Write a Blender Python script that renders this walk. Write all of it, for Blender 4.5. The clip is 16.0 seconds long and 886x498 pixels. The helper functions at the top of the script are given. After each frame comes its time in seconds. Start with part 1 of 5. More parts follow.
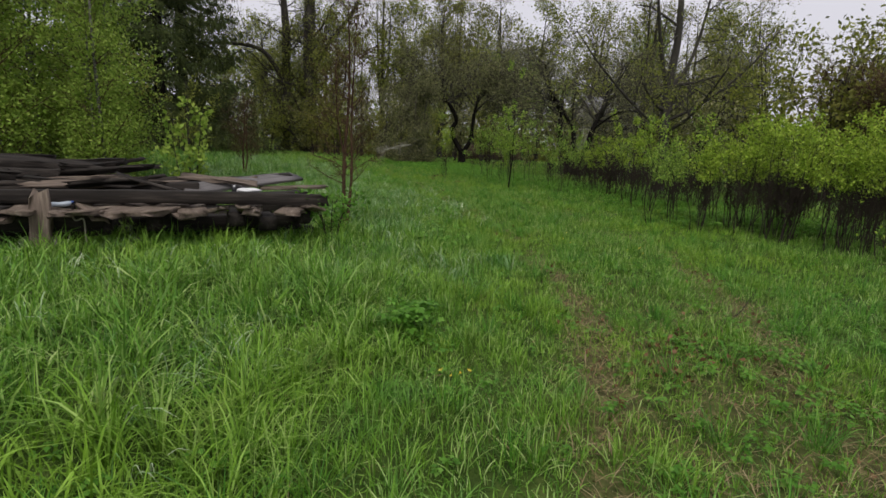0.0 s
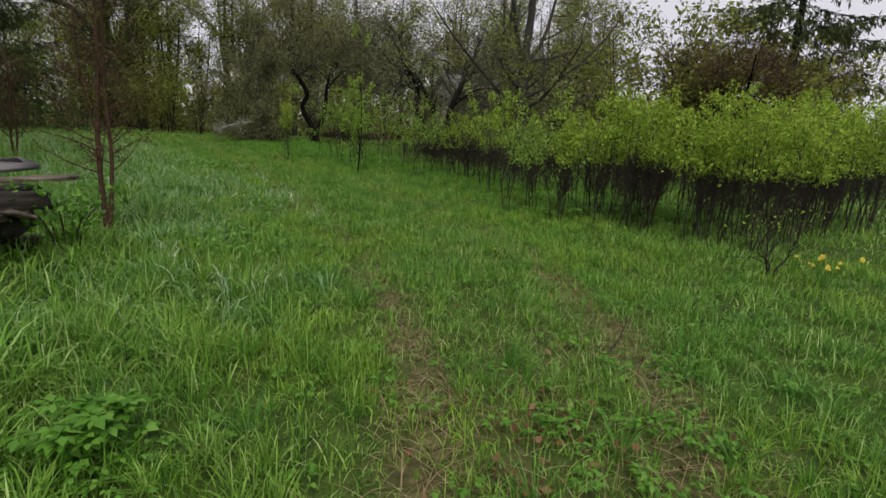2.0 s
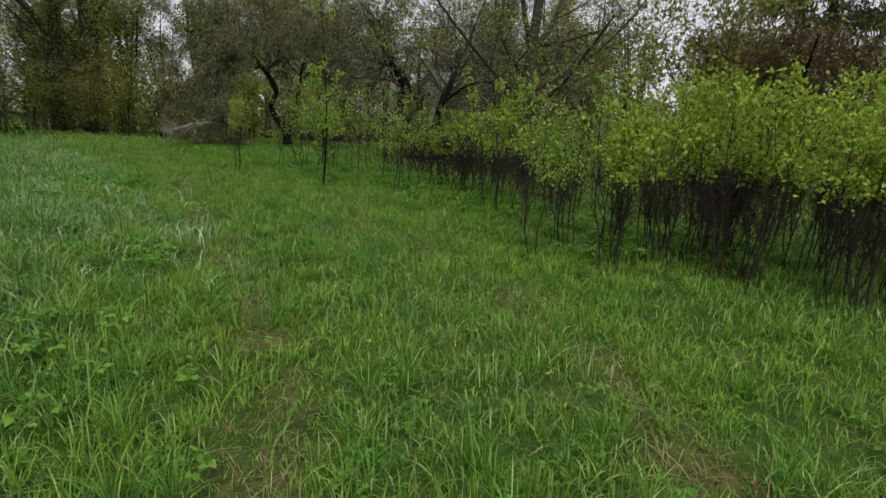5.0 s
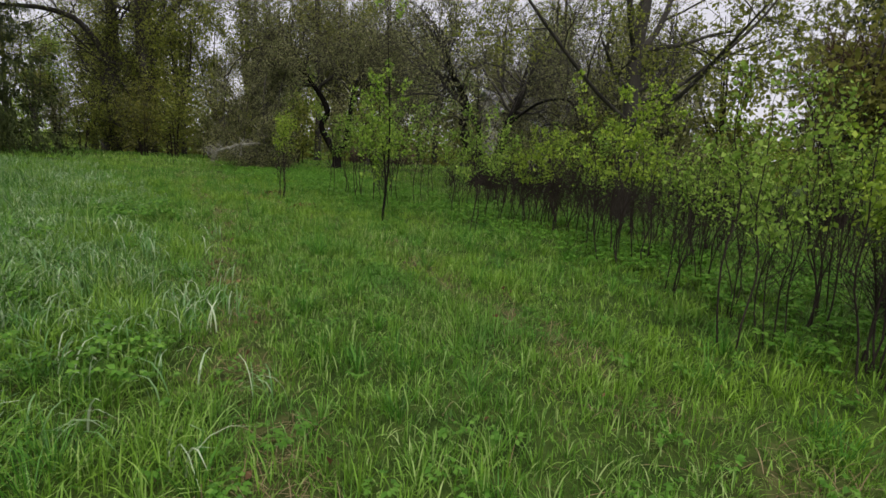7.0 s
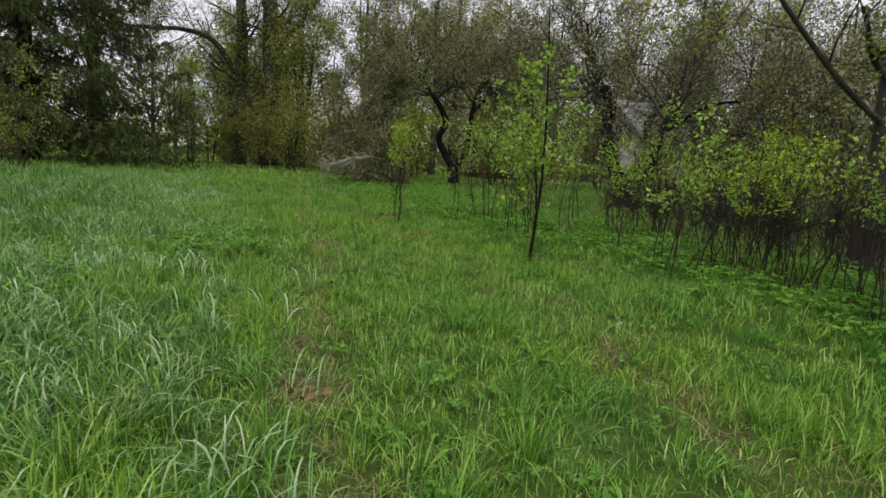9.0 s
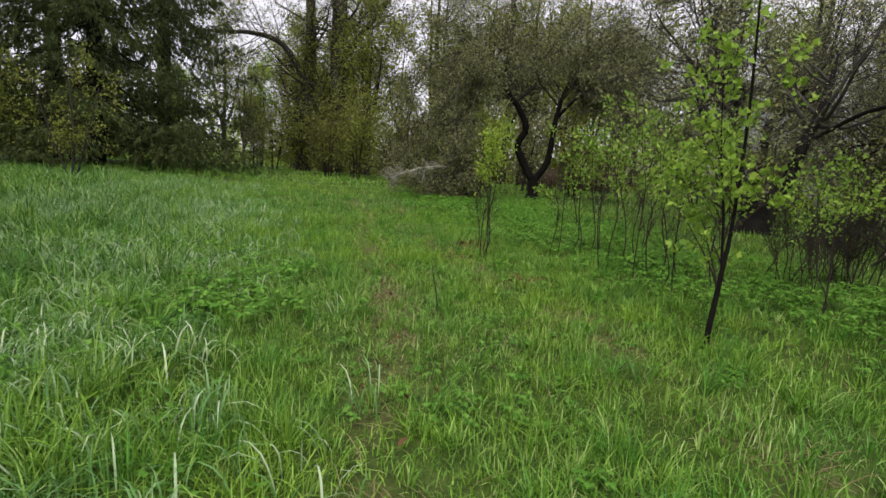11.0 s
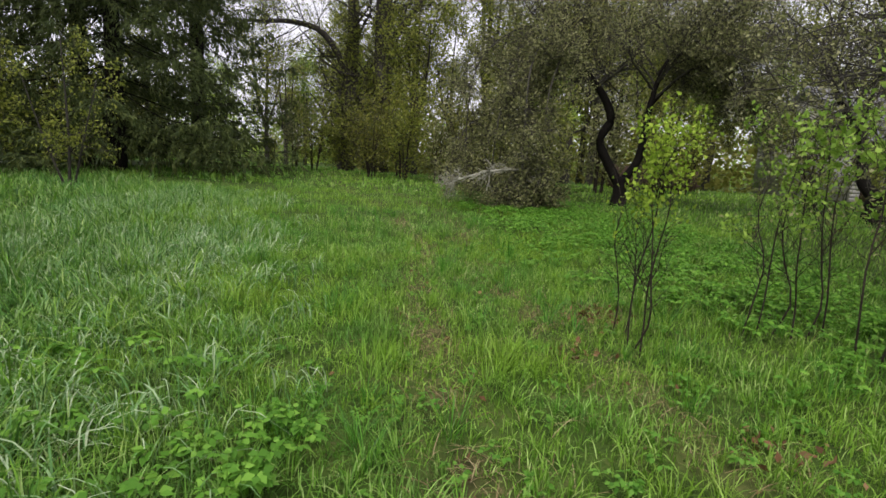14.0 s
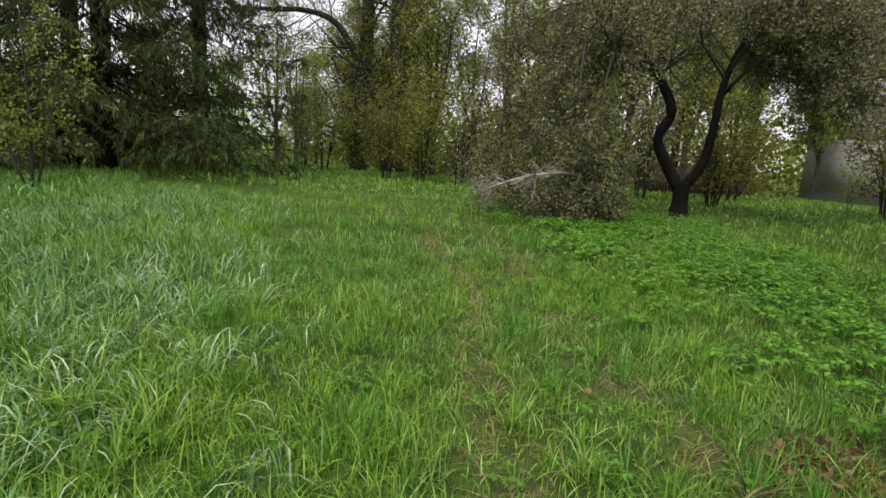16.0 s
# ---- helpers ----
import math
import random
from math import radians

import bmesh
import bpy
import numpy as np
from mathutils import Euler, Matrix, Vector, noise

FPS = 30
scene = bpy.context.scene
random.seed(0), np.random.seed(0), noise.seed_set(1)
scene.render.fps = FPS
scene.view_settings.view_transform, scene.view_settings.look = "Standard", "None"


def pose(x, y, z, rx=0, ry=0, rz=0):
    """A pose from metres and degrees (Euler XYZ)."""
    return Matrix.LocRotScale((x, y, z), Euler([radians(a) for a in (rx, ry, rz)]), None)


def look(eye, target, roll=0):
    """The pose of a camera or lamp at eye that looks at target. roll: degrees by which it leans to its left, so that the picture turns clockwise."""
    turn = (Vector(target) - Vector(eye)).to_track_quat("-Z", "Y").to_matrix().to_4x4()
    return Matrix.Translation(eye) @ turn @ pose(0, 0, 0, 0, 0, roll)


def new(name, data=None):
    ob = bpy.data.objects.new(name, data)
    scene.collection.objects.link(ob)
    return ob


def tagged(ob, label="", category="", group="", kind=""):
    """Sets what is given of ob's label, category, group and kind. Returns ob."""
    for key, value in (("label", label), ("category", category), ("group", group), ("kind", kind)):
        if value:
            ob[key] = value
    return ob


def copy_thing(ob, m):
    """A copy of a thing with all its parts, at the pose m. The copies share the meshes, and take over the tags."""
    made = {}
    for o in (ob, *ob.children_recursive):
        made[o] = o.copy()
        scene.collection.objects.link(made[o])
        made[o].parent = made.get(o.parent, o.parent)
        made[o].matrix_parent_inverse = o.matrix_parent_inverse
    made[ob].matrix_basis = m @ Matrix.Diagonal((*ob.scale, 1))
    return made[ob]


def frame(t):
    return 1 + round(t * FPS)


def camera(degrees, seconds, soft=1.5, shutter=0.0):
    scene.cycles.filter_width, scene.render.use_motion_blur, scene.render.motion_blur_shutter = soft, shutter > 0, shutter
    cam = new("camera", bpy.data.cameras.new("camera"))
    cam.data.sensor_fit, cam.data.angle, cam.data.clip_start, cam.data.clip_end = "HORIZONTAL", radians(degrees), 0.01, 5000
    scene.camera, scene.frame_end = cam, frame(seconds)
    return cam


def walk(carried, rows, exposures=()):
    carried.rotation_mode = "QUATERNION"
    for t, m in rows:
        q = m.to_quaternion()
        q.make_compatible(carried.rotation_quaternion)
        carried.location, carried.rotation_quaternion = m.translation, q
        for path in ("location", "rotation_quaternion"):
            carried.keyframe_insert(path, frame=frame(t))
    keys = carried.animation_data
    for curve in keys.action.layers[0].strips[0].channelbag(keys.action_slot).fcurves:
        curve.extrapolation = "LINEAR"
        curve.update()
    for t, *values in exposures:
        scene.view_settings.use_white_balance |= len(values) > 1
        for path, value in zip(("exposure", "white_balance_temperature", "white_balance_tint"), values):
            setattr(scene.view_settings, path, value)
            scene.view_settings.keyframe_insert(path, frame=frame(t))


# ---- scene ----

cam = camera(78.6, 16.0, 1.6)
PATH = [
    (0, (-1.597, 0.188, 1.396), (-1.288, 2.127, 1.014), 2.6),
    (0.5, (-1.296, 0.514, 1.406), (-0.768, 2.399, 0.996), 2.8),
    (1, (-1.058, 0.895, 1.389), (-0.414, 2.741, 0.967), 2.9),
    (1.5, (-0.867, 1.318, 1.409), (-0.146, 3.133, 0.978), 3.0),
    (2, (-0.608, 1.784, 1.396), (0.152, 3.582, 0.963), 3.1),
    (2.5, (-0.367, 2.312, 1.377), (0.407, 4.105, 0.945), 3.1),
    (3, (-0.174, 2.814, 1.376), (0.608, 4.605, 0.946), 3.2),
    (3.2, (-0.08, 3.038, 1.358), (0.705, 4.828, 0.93), 3.3),
    (5.3, (0.68, 5.256, 1.4), (1.481, 7.038, 0.974), 2.7),
    (5.5, (0.717, 5.49, 1.416), (1.515, 7.276, 0.998), 2.8),
    (6, (0.812, 6.094, 1.373), (1.575, 7.901, 0.981), 2.9),
    (6.5, (0.85, 6.719, 1.364), (1.564, 8.55, 0.992), 2.9),
    (7, (0.856, 7.348, 1.353), (1.513, 9.203, 0.996), 3.1),
    (7.5, (0.928, 7.999, 1.314), (1.496, 9.884, 0.964), 3.0),
    (8, (0.938, 8.626, 1.332), (1.391, 10.543, 0.989), 3.0),
    (8.5, (0.892, 9.265, 1.356), (1.232, 11.207, 1.023), 3.2),
    (9, (0.899, 9.932, 1.329), (1.18, 11.885, 1.0), 3.2),
    (9.5, (0.866, 10.568, 1.333), (1.069, 12.531, 1.008), 3.4),
    (9.7, (0.826, 10.831, 1.347), (0.994, 12.797, 1.023), 3.9),
    (11.8, (0.563, 13.071, 1.466), (0.576, 15.045, 1.146), 3.4),
    (12, (0.536, 13.294, 1.482), (0.534, 15.268, 1.158), 3.4),
    (12.5, (0.412, 13.847, 1.506), (0.381, 15.818, 1.17), 3.3),
    (13, (0.338, 14.442, 1.497), (0.285, 16.412, 1.155), 3.2),
    (13.5, (0.256, 15.035, 1.536), (0.18, 17.004, 1.19), 3.2),
    (14, (0.133, 15.632, 1.573), (0.028, 17.598, 1.22), 3.1),
    (14.5, (0.01, 16.221, 1.561), (-0.108, 18.186, 1.207), 3.2),
    (15, (-0.126, 16.752, 1.579), (-0.25, 18.716, 1.224), 3.2),
    (15.5, (-0.295, 17.336, 1.573), (-0.427, 19.3, 1.22), 3.4),
    (16, (-0.444, 17.909, 1.543), (-0.589, 19.871, 1.184), 3.5),
]
walk(cam, [(t, look(eye, target, roll)) for t, eye, target, roll in PATH], [(0, 0.22), (3, 0.25), (6, 0.25), (9, 0.56), (12.5, 0.76), (16, 0.84)])

# ---------------------------------------------------------------- world, sun
SUN_UP, SUN_TURN = 58.0, 200.0
world = bpy.data.worlds.new("overcast_sky")
scene.world = world
world.use_nodes = True
wn, wl = world.node_tree.nodes, world.node_tree.links
sky = wn.new("ShaderNodeTexSky")
sky.sky_type, sky.sun_disc = "NISHITA", False
sky.sun_elevation, sky.sun_rotation = radians(SUN_UP), radians(SUN_TURN)
sky.air_density, sky.dust_density, sky.ozone_density = 1.0, 4.0, 1.0
veil = wn.new("ShaderNodeMix")
veil.data_type = "RGBA"
veil.inputs["Factor"].default_value = 0.9
wl.new(sky.outputs["Color"], veil.inputs["A"])
veil.inputs["B"].default_value = (7.3, 7.1, 7.7, 1)
wl.new(veil.outputs["Result"], wn["Background"].inputs["Color"])
wn["Background"].inputs["Strength"].default_value = 0.09

sun_data = bpy.data.lights.new("sun", "SUN")
sun_data.energy, sun_data.angle, sun_data.color = 1.5, radians(30), (1.0, 0.96, 0.88)
sun = new("sun", sun_data)
sun.matrix_world = pose(0, 0, 40, 90 - SUN_UP, 0, 180 - SUN_TURN)


# ---------------------------------------------------------------- materials
def nodes_of(name):
    m = bpy.data.materials.new(name)
    m.use_nodes = True
    return m, m.node_tree.nodes, m.node_tree.links, m.node_tree.nodes["Principled BSDF"]


def ramp(n, stops):
    r = n.new("ShaderNodeValToRGB")
    while len(r.color_ramp.elements) < len(stops):
        r.color_ramp.elements.new(0.5)
    for e, (at, c) in zip(r.color_ramp.elements, stops):
        e.position, e.color = at, (*c, 1)
    return r


def noise_node(n, l, scale, detail=4.0, stretch=None, rough=0.6):
    c = n.new("ShaderNodeTexCoord")
    t = n.new("ShaderNodeTexNoise")
    t.inputs["Scale"].default_value, t.inputs["Detail"].default_value, t.inputs["Roughness"].default_value = scale, detail, rough
    if stretch:
        mp = n.new("ShaderNodeMapping")
        mp.inputs["Scale"].default_value = stretch
        l.new(c.outputs["Object"], mp.inputs["Vector"])
        l.new(mp.outputs["Vector"], t.inputs["Vector"])
    else:
        l.new(c.outputs["Object"], t.inputs["Vector"])
    return t


def leaf_material(name, stops, patch=None, patch_scale=0.6, rough=0.55, through_share=0.35, spread=0.35, spec=0.18):
    """Leaf or blade: a colour drawn per leaf, shifted by wide patches, with light coming through."""
    m, n, l, b = nodes_of(name)
    geo = n.new("ShaderNodeNewGeometry")
    r = ramp(n, stops)
    big = noise_node(n, l, patch_scale, 3)
    mixv = n.new("ShaderNodeMath")
    mixv.operation = "MULTIPLY_ADD"
    mixv.inputs[1].default_value = 1.0 - spread
    sc = n.new("ShaderNodeMath")
    sc.operation = "MULTIPLY"
    sc.inputs[1].default_value = spread
    l.new(big.outputs["Fac"], sc.inputs[0])
    l.new(geo.outputs["Random Per Island"], mixv.inputs[0])
    l.new(sc.outputs[0], mixv.inputs[2])
    l.new(mixv.outputs[0], r.inputs["Fac"])
    colour = r.outputs["Color"]
    if patch:
        big2 = noise_node(n, l, patch_scale * 0.45, 3)
        pr = ramp(n, [(0.46, (0, 0, 0)), (0.62, (1, 1, 1))])
        l.new(big2.outputs["Fac"], pr.inputs["Fac"])
        mx = n.new("ShaderNodeMix")
        mx.data_type = "RGBA"
        half = n.new("ShaderNodeMath")
        half.operation = "MULTIPLY"
        half.inputs[1].default_value = 0.6
        l.new(pr.outputs["Color"], half.inputs[0])
        l.new(half.outputs[0], mx.inputs["Factor"])
        l.new(colour, mx.inputs["A"])
        mx.inputs["B"].default_value = (*patch, 1)
        colour = mx.outputs["Result"]
    l.new(colour, b.inputs["Base Color"])
    b.inputs["Roughness"].default_value = rough
    b.inputs["Specular IOR Level"].default_value = spec
    tr = n.new("ShaderNodeBsdfTranslucent")
    l.new(colour, tr.inputs["Color"])
    mix = n.new("ShaderNodeMixShader")
    mix.inputs["Fac"].default_value = through_share
    l.new(b.outputs[0], mix.inputs[1])
    l.new(tr.outputs[0], mix.inputs[2])
    l.new(mix.outputs[0], n["Material Output"].inputs["Surface"])
    return m


def grass_material(name, stops, warm, cool, dry, rough=0.45, through_share=0.3, spec=0.22, dry_share=0.35):
    """Grass: a colour per blade, drifting to warmer, cooler and drier greens over patches of three sizes."""
    m, n, l, b = nodes_of(name)
    geo = n.new("ShaderNodeNewGeometry")
    r = ramp(n, stops)
    l.new(geo.outputs["Random Per Island"], r.inputs["Fac"])
    colour = r.outputs["Color"]
    for tint, scale, lo, hi, share in ((warm, 0.33, 0.44, 0.62, 0.75), (cool, 1.15, 0.52, 0.66, 0.7), (dry, 2.3, 0.56, 0.70, dry_share), (warm, 3.4, 0.54, 0.66, 0.4)):
        big = noise_node(n, l, scale, 3)
        pr = ramp(n, [(lo, (0, 0, 0)), (hi, (share, share, share))])
        l.new(big.outputs["Fac"], pr.inputs["Fac"])
        mx = n.new("ShaderNodeMix")
        mx.data_type = "RGBA"
        l.new(pr.outputs["Color"], mx.inputs["Factor"])
        l.new(colour, mx.inputs["A"])
        vary = n.new("ShaderNodeMix")
        vary.data_type, vary.blend_type = "RGBA", "OVERLAY"
        vary.inputs["Factor"].default_value = 0.45
        vary.inputs["A"].default_value = (*tint, 1)
        l.new(geo.outputs["Random Per Island"], vary.inputs["B"])
        l.new(vary.outputs["Result"], mx.inputs["B"])
        colour = mx.outputs["Result"]
    l.new(colour, b.inputs["Base Color"])
    b.inputs["Roughness"].default_value = rough
    b.inputs["Specular IOR Level"].default_value = spec
    tr = n.new("ShaderNodeBsdfTranslucent")
    l.new(colour, tr.inputs["Color"])
    mix = n.new("ShaderNodeMixShader")
    mix.inputs["Fac"].default_value = through_share
    l.new(b.outputs[0], mix.inputs[1])
    l.new(tr.outputs[0], mix.inputs[2])
    l.new(mix.outputs[0], n["Material Output"].inputs["Surface"])
    return m


def rough_material(name, stops, scale=6.0, stretch=None, rough=0.85, bump=0.5, fine=40.0, spec=0.3):
    """Bark, boards, soil: coarse colour patches and fine grain with relief."""
    m, n, l, b = nodes_of(name)
    a = noise_node(n, l, scale, 6, stretch)
    f = noise_node(n, l, fine, 5, stretch)
    add = n.new("ShaderNodeMath")
    add.operation = "MULTIPLY_ADD"
    add.inputs[1].default_value = 0.45
    sub = n.new("ShaderNodeMath")
    sub.operation = "MULTIPLY"
    sub.inputs[1].default_value = 0.55
    l.new(a.outputs["Fac"], sub.inputs[0])
    l.new(f.outputs["Fac"], add.inputs[0])
    l.new(sub.outputs[0], add.inputs[2])
    r = ramp(n, stops)
    l.new(add.outputs[0], r.inputs["Fac"])
    l.new(r.outputs["Color"], b.inputs["Base Color"])
    b.inputs["Roughness"].default_value = rough
    b.inputs["Specular IOR Level"].default_value = spec
    bp = n.new("ShaderNodeBump")
    bp.inputs["Strength"].default_value, bp.inputs["Distance"].default_value = bump, 0.02
    l.new(add.outputs[0], bp.inputs["Height"])
    l.new(bp.outputs["Normal"], b.inputs["Normal"])
    return m


M_SOIL = rough_material("soil_and_thatch", [(0.3, (0.014, 0.026, 0.006)), (0.45, (0.034, 0.062, 0.011)), (0.56, (0.060, 0.098, 0.018)), (0.70, (0.12, 0.115, 0.045))], 5.0, fine=60, bump=1.0, spec=0.1)
_n, _l = M_SOIL.node_tree.nodes, M_SOIL.node_tree.links
_b = _n["Principled BSDF"]
_worn = _n.new("ShaderNodeAttribute")
_worn.attribute_name = "worn"
_earth = ramp(_n, [(0.32, (0.035, 0.026, 0.014)), (0.5, (0.095, 0.075, 0.035)), (0.66, (0.20, 0.16, 0.075))])
_grain = noise_node(_n, _l, 14, 6)
_l.new(_grain.outputs["Fac"], _earth.inputs["Fac"])
_mix = _n.new("ShaderNodeMix")
_mix.data_type = "RGBA"
_l.new(_worn.outputs["Fac"], _mix.inputs["Factor"])
_l.new(_b.inputs["Base Color"].links[0].from_socket, _mix.inputs["A"])
_l.new(_earth.outputs["Color"], _mix.inputs["B"])
_l.new(_mix.outputs["Result"], _b.inputs["Base Color"])
M_BARK_DARK = rough_material("wet_dark_bark", [(0.35, (0.005, 0.0042, 0.0038)), (0.58, (0.013, 0.011, 0.009)), (0.68, (0.03, 0.03, 0.021)), (0.74, (0.15, 0.16, 0.11))], 3, (1, 1, 0.5), fine=28, spec=0.12)
M_BARK_GREY = rough_material("grey_bark", [(0.3, (0.020, 0.018, 0.015)), (0.55, (0.050, 0.045, 0.036)), (0.7, (0.12, 0.115, 0.09))], 4, (1, 1, 0.35), fine=35)
M_BARK_BROWN = rough_material("brown_bark", [(0.3, (0.028, 0.015, 0.009)), (0.55, (0.075, 0.040, 0.022)), (0.7, (0.14, 0.085, 0.05))], 5, (1, 1, 0.4), fine=40)
M_BARK_BIRCH = rough_material("pale_birch_bark", [(0.35, (0.03, 0.028, 0.022)), (0.5, (0.11, 0.105, 0.09)), (0.7, (0.28, 0.27, 0.24))], 5, (1, 1, 3), fine=20)
M_STEM = rough_material("dark_shrub_stems", [(0.3, (0.016, 0.011, 0.009)), (0.55, (0.036, 0.026, 0.020)), (0.75, (0.085, 0.07, 0.055))], 12, fine=60)
M_TWIG_LICHEN = rough_material("lichen_covered_twigs", [(0.3, (0.12, 0.11, 0.085)), (0.5, (0.27, 0.26, 0.21)), (0.7, (0.5, 0.5, 0.43))], 5, fine=30)
M_LEAF_SAPLING = leaf_material("fresh_green_sapling_leaves", [(0.1, (0.13, 0.24, 0.03)), (0.5, (0.25, 0.40, 0.05)), (0.9, (0.40, 0.55, 0.09))], patch_scale=1.4)
M_LEAF_SHRUB = leaf_material("fresh_yellow_green_leaves", [(0.1, (0.135, 0.235, 0.026)), (0.5, (0.285, 0.425, 0.042)), (0.9, (0.48, 0.60, 0.09))], patch_scale=1.4)
M_LEAF_THIN = leaf_material("soft_green_leaves", [(0.1, (0.11, 0.20, 0.028)), (0.5, (0.22, 0.365, 0.05)), (0.9, (0.40, 0.54, 0.11))], patch_scale=1.4)
M_LEAF_APPLE = leaf_material("opening_grey_green_leaves", [(0.1, (0.10, 0.115, 0.04)), (0.5, (0.21, 0.225, 0.085)), (0.9, (0.42, 0.41, 0.21))], patch_scale=0.8)
M_LEAF_TREE = leaf_material("young_tree_leaves", [(0.1, (0.11, 0.14, 0.022)), (0.5, (0.20, 0.235, 0.036)), (0.9, (0.35, 0.37, 0.075))], patch_scale=0.3)
M_LEAF_BIRCH = leaf_material("bright_birch_leaves", [(0.1, (0.13, 0.23, 0.032)), (0.5, (0.25, 0.37, 0.055)), (0.9, (0.42, 0.53, 0.11))], patch_scale=0.5)
M_LEAF_WOOD = leaf_material("dull_woodland_leaves", [(0.1, (0.09, 0.108, 0.02)), (0.5, (0.175, 0.186, 0.034)), (0.9, (0.29, 0.285, 0.065))], patch_scale=0.25)
M_NEEDLE = leaf_material("dark_spruce_needles", [(0.1, (0.030, 0.046, 0.015)), (0.5, (0.058, 0.080, 0.022)), (0.9, (0.12, 0.145, 0.038))], patch_scale=0.4, rough=0.6, through_share=0.15)
M_NEEDLE_BROWN = leaf_material("browned_needles", [(0.1, (0.05, 0.035, 0.015)), (0.5, (0.09, 0.065, 0.025)), (0.9, (0.12, 0.10, 0.035))], patch_scale=0.8, through_share=0.1)
M_GRASS = grass_material("meadow_grass", [(0.05, (0.062, 0.148, 0.020)), (0.4, (0.127, 0.288, 0.030)), (0.75, (0.212, 0.400, 0.055)), (0.97, (0.45, 0.57, 0.22))], (0.215, 0.372, 0.034), (0.095, 0.27, 0.045), (0.25, 0.25, 0.08), dry_share=0.36)
M_GRASS_TALL = grass_material("tall_grass_blades", [(0.05, (0.040, 0.108, 0.018)), (0.4, (0.084, 0.212, 0.034)), (0.75, (0.150, 0.305, 0.060)), (0.97, (0.42, 0.51, 0.27))], (0.150, 0.295, 0.032), (0.080, 0.222, 0.055), (0.21, 0.24, 0.09), rough=0.45, spec=0.22, dry_share=0.28)
# the pale end of this ramp paints the sky's gleam on bent blades
M_GRASS_SHEEN = leaf_material("blades_with_painted_sheen", [(0.1, (0.07, 0.19, 0.038)), (0.5, (0.155, 0.31, 0.095)), (0.9, (0.60, 0.67, 0.47))], rough=0.32, through_share=0.2, spec=0.42)
M_TUFT = leaf_material("deep_green_tufts", [(0.1, (0.03, 0.10, 0.014)), (0.5, (0.075, 0.235, 0.024)), (0.9, (0.17, 0.40, 0.05))], rough=0.4, through_share=0.3, spec=0.25)
M_STRAW = leaf_material("dry_straw", [(0.1, (0.17, 0.12, 0.06)), (0.5, (0.28, 0.21, 0.11)), (0.9, (0.42, 0.34, 0.2))], rough=0.7, through_share=0.2)
M_LITTER = leaf_material("rusty_dead_leaves", [(0.1, (0.07, 0.04, 0.02)), (0.5, (0.17, 0.09, 0.045)), (0.9, (0.30, 0.19, 0.10))], rough=0.75, through_share=0.1)
M_HERB = leaf_material("ground_elder_leaves", [(0.1, (0.06, 0.16, 0.016)), (0.5, (0.115, 0.28, 0.030)), (0.9, (0.24, 0.45, 0.065))], patch_scale=0.9, rough=0.5)
M_HERB_DARK = leaf_material("dark_weed_leaves", [(0.1, (0.06, 0.17, 0.018)), (0.5, (0.11, 0.27, 0.03)), (0.9, (0.19, 0.37, 0.06))], patch_scale=0.9, rough=0.45)
M_YELLOW = leaf_material("yellow_petals", [(0.1, (0.80, 0.62, 0.06)), (0.9, (0.86, 0.74, 0.16))], through_share=0.2)
M_BEAM = rough_material("tarred_weathered_timber", [(0.34, (0.008, 0.0066, 0.0055)), (0.52, (0.020, 0.016, 0.0135)), (0.72, (0.070, 0.058, 0.048))], 2.2, (0.25, 3, 3), fine=12, bump=0.8)
M_PLANK = rough_material("grey_brown_weathered_plank", [(0.3, (0.05, 0.038, 0.030)), (0.52, (0.145, 0.112, 0.088)), (0.72, (0.30, 0.25, 0.20))], 2.5, (0.3, 3, 3), fine=14, bump=0.7)
M_GREYWOOD = rough_material("silver_grey_board", [(0.3, (0.07, 0.065, 0.065)), (0.55, (0.15, 0.14, 0.14)), (0.72, (0.25, 0.24, 0.24))], 2.5, (0.3, 4, 4), fine=18, bump=0.5)
M_ROOF = rough_material("grey_roof_sheet", [(0.3, (0.17, 0.17, 0.19)), (0.7, (0.30, 0.30, 0.33))], 1.0, fine=9, bump=0.2, rough=0.6)
M_WALLBOARD = rough_material("pale_weathered_boards", [(0.3, (0.26, 0.25, 0.23)), (0.7, (0.48, 0.47, 0.44))], 1.5, (1, 1, 4), fine=12, bump=0.3)
M_REDBOARD = rough_material("faded_red_brown_boards", [(0.3, (0.05, 0.032, 0.024)), (0.7, (0.12, 0.075, 0.055))], 1.5, (1, 1, 4), fine=12, bump=0.3)
M_FILM = rough_material("crumpled_white_film", [(0.3, (0.55, 0.55, 0.56)), (0.7, (0.75, 0.75, 0.76))], 20, fine=60, rough=0.35, bump=0.4, spec=0.5)
M_BLUEFILM = rough_material("pale_blue_film", [(0.3, (0.28, 0.33, 0.40)), (0.7, (0.48, 0.54, 0.60))], 20, fine=60, rough=0.3, bump=0.4, spec=0.5)
M_CAP = rough_material("blue_cap", [(0.3, (0.03, 0.07, 0.25)), (0.7, (0.04, 0.09, 0.32))], 20, rough=0.4, bump=0.1)
M_BLACK = rough_material("black_plastic", [(0.3, (0.015, 0.015, 0.018)), (0.7, (0.03, 0.03, 0.035))], 20, rough=0.4, bump=0.1)
M_WIRE = rough_material("pale_weathered_cable", [(0.3, (0.22, 0.2, 0.16)), (0.7, (0.4, 0.37, 0.3))], 20, bump=0.1)
M_STONE = rough_material("rough_grey_stone", [(0.3, (0.07, 0.065, 0.06)), (0.7, (0.20, 0.19, 0.17))], 6, fine=40)


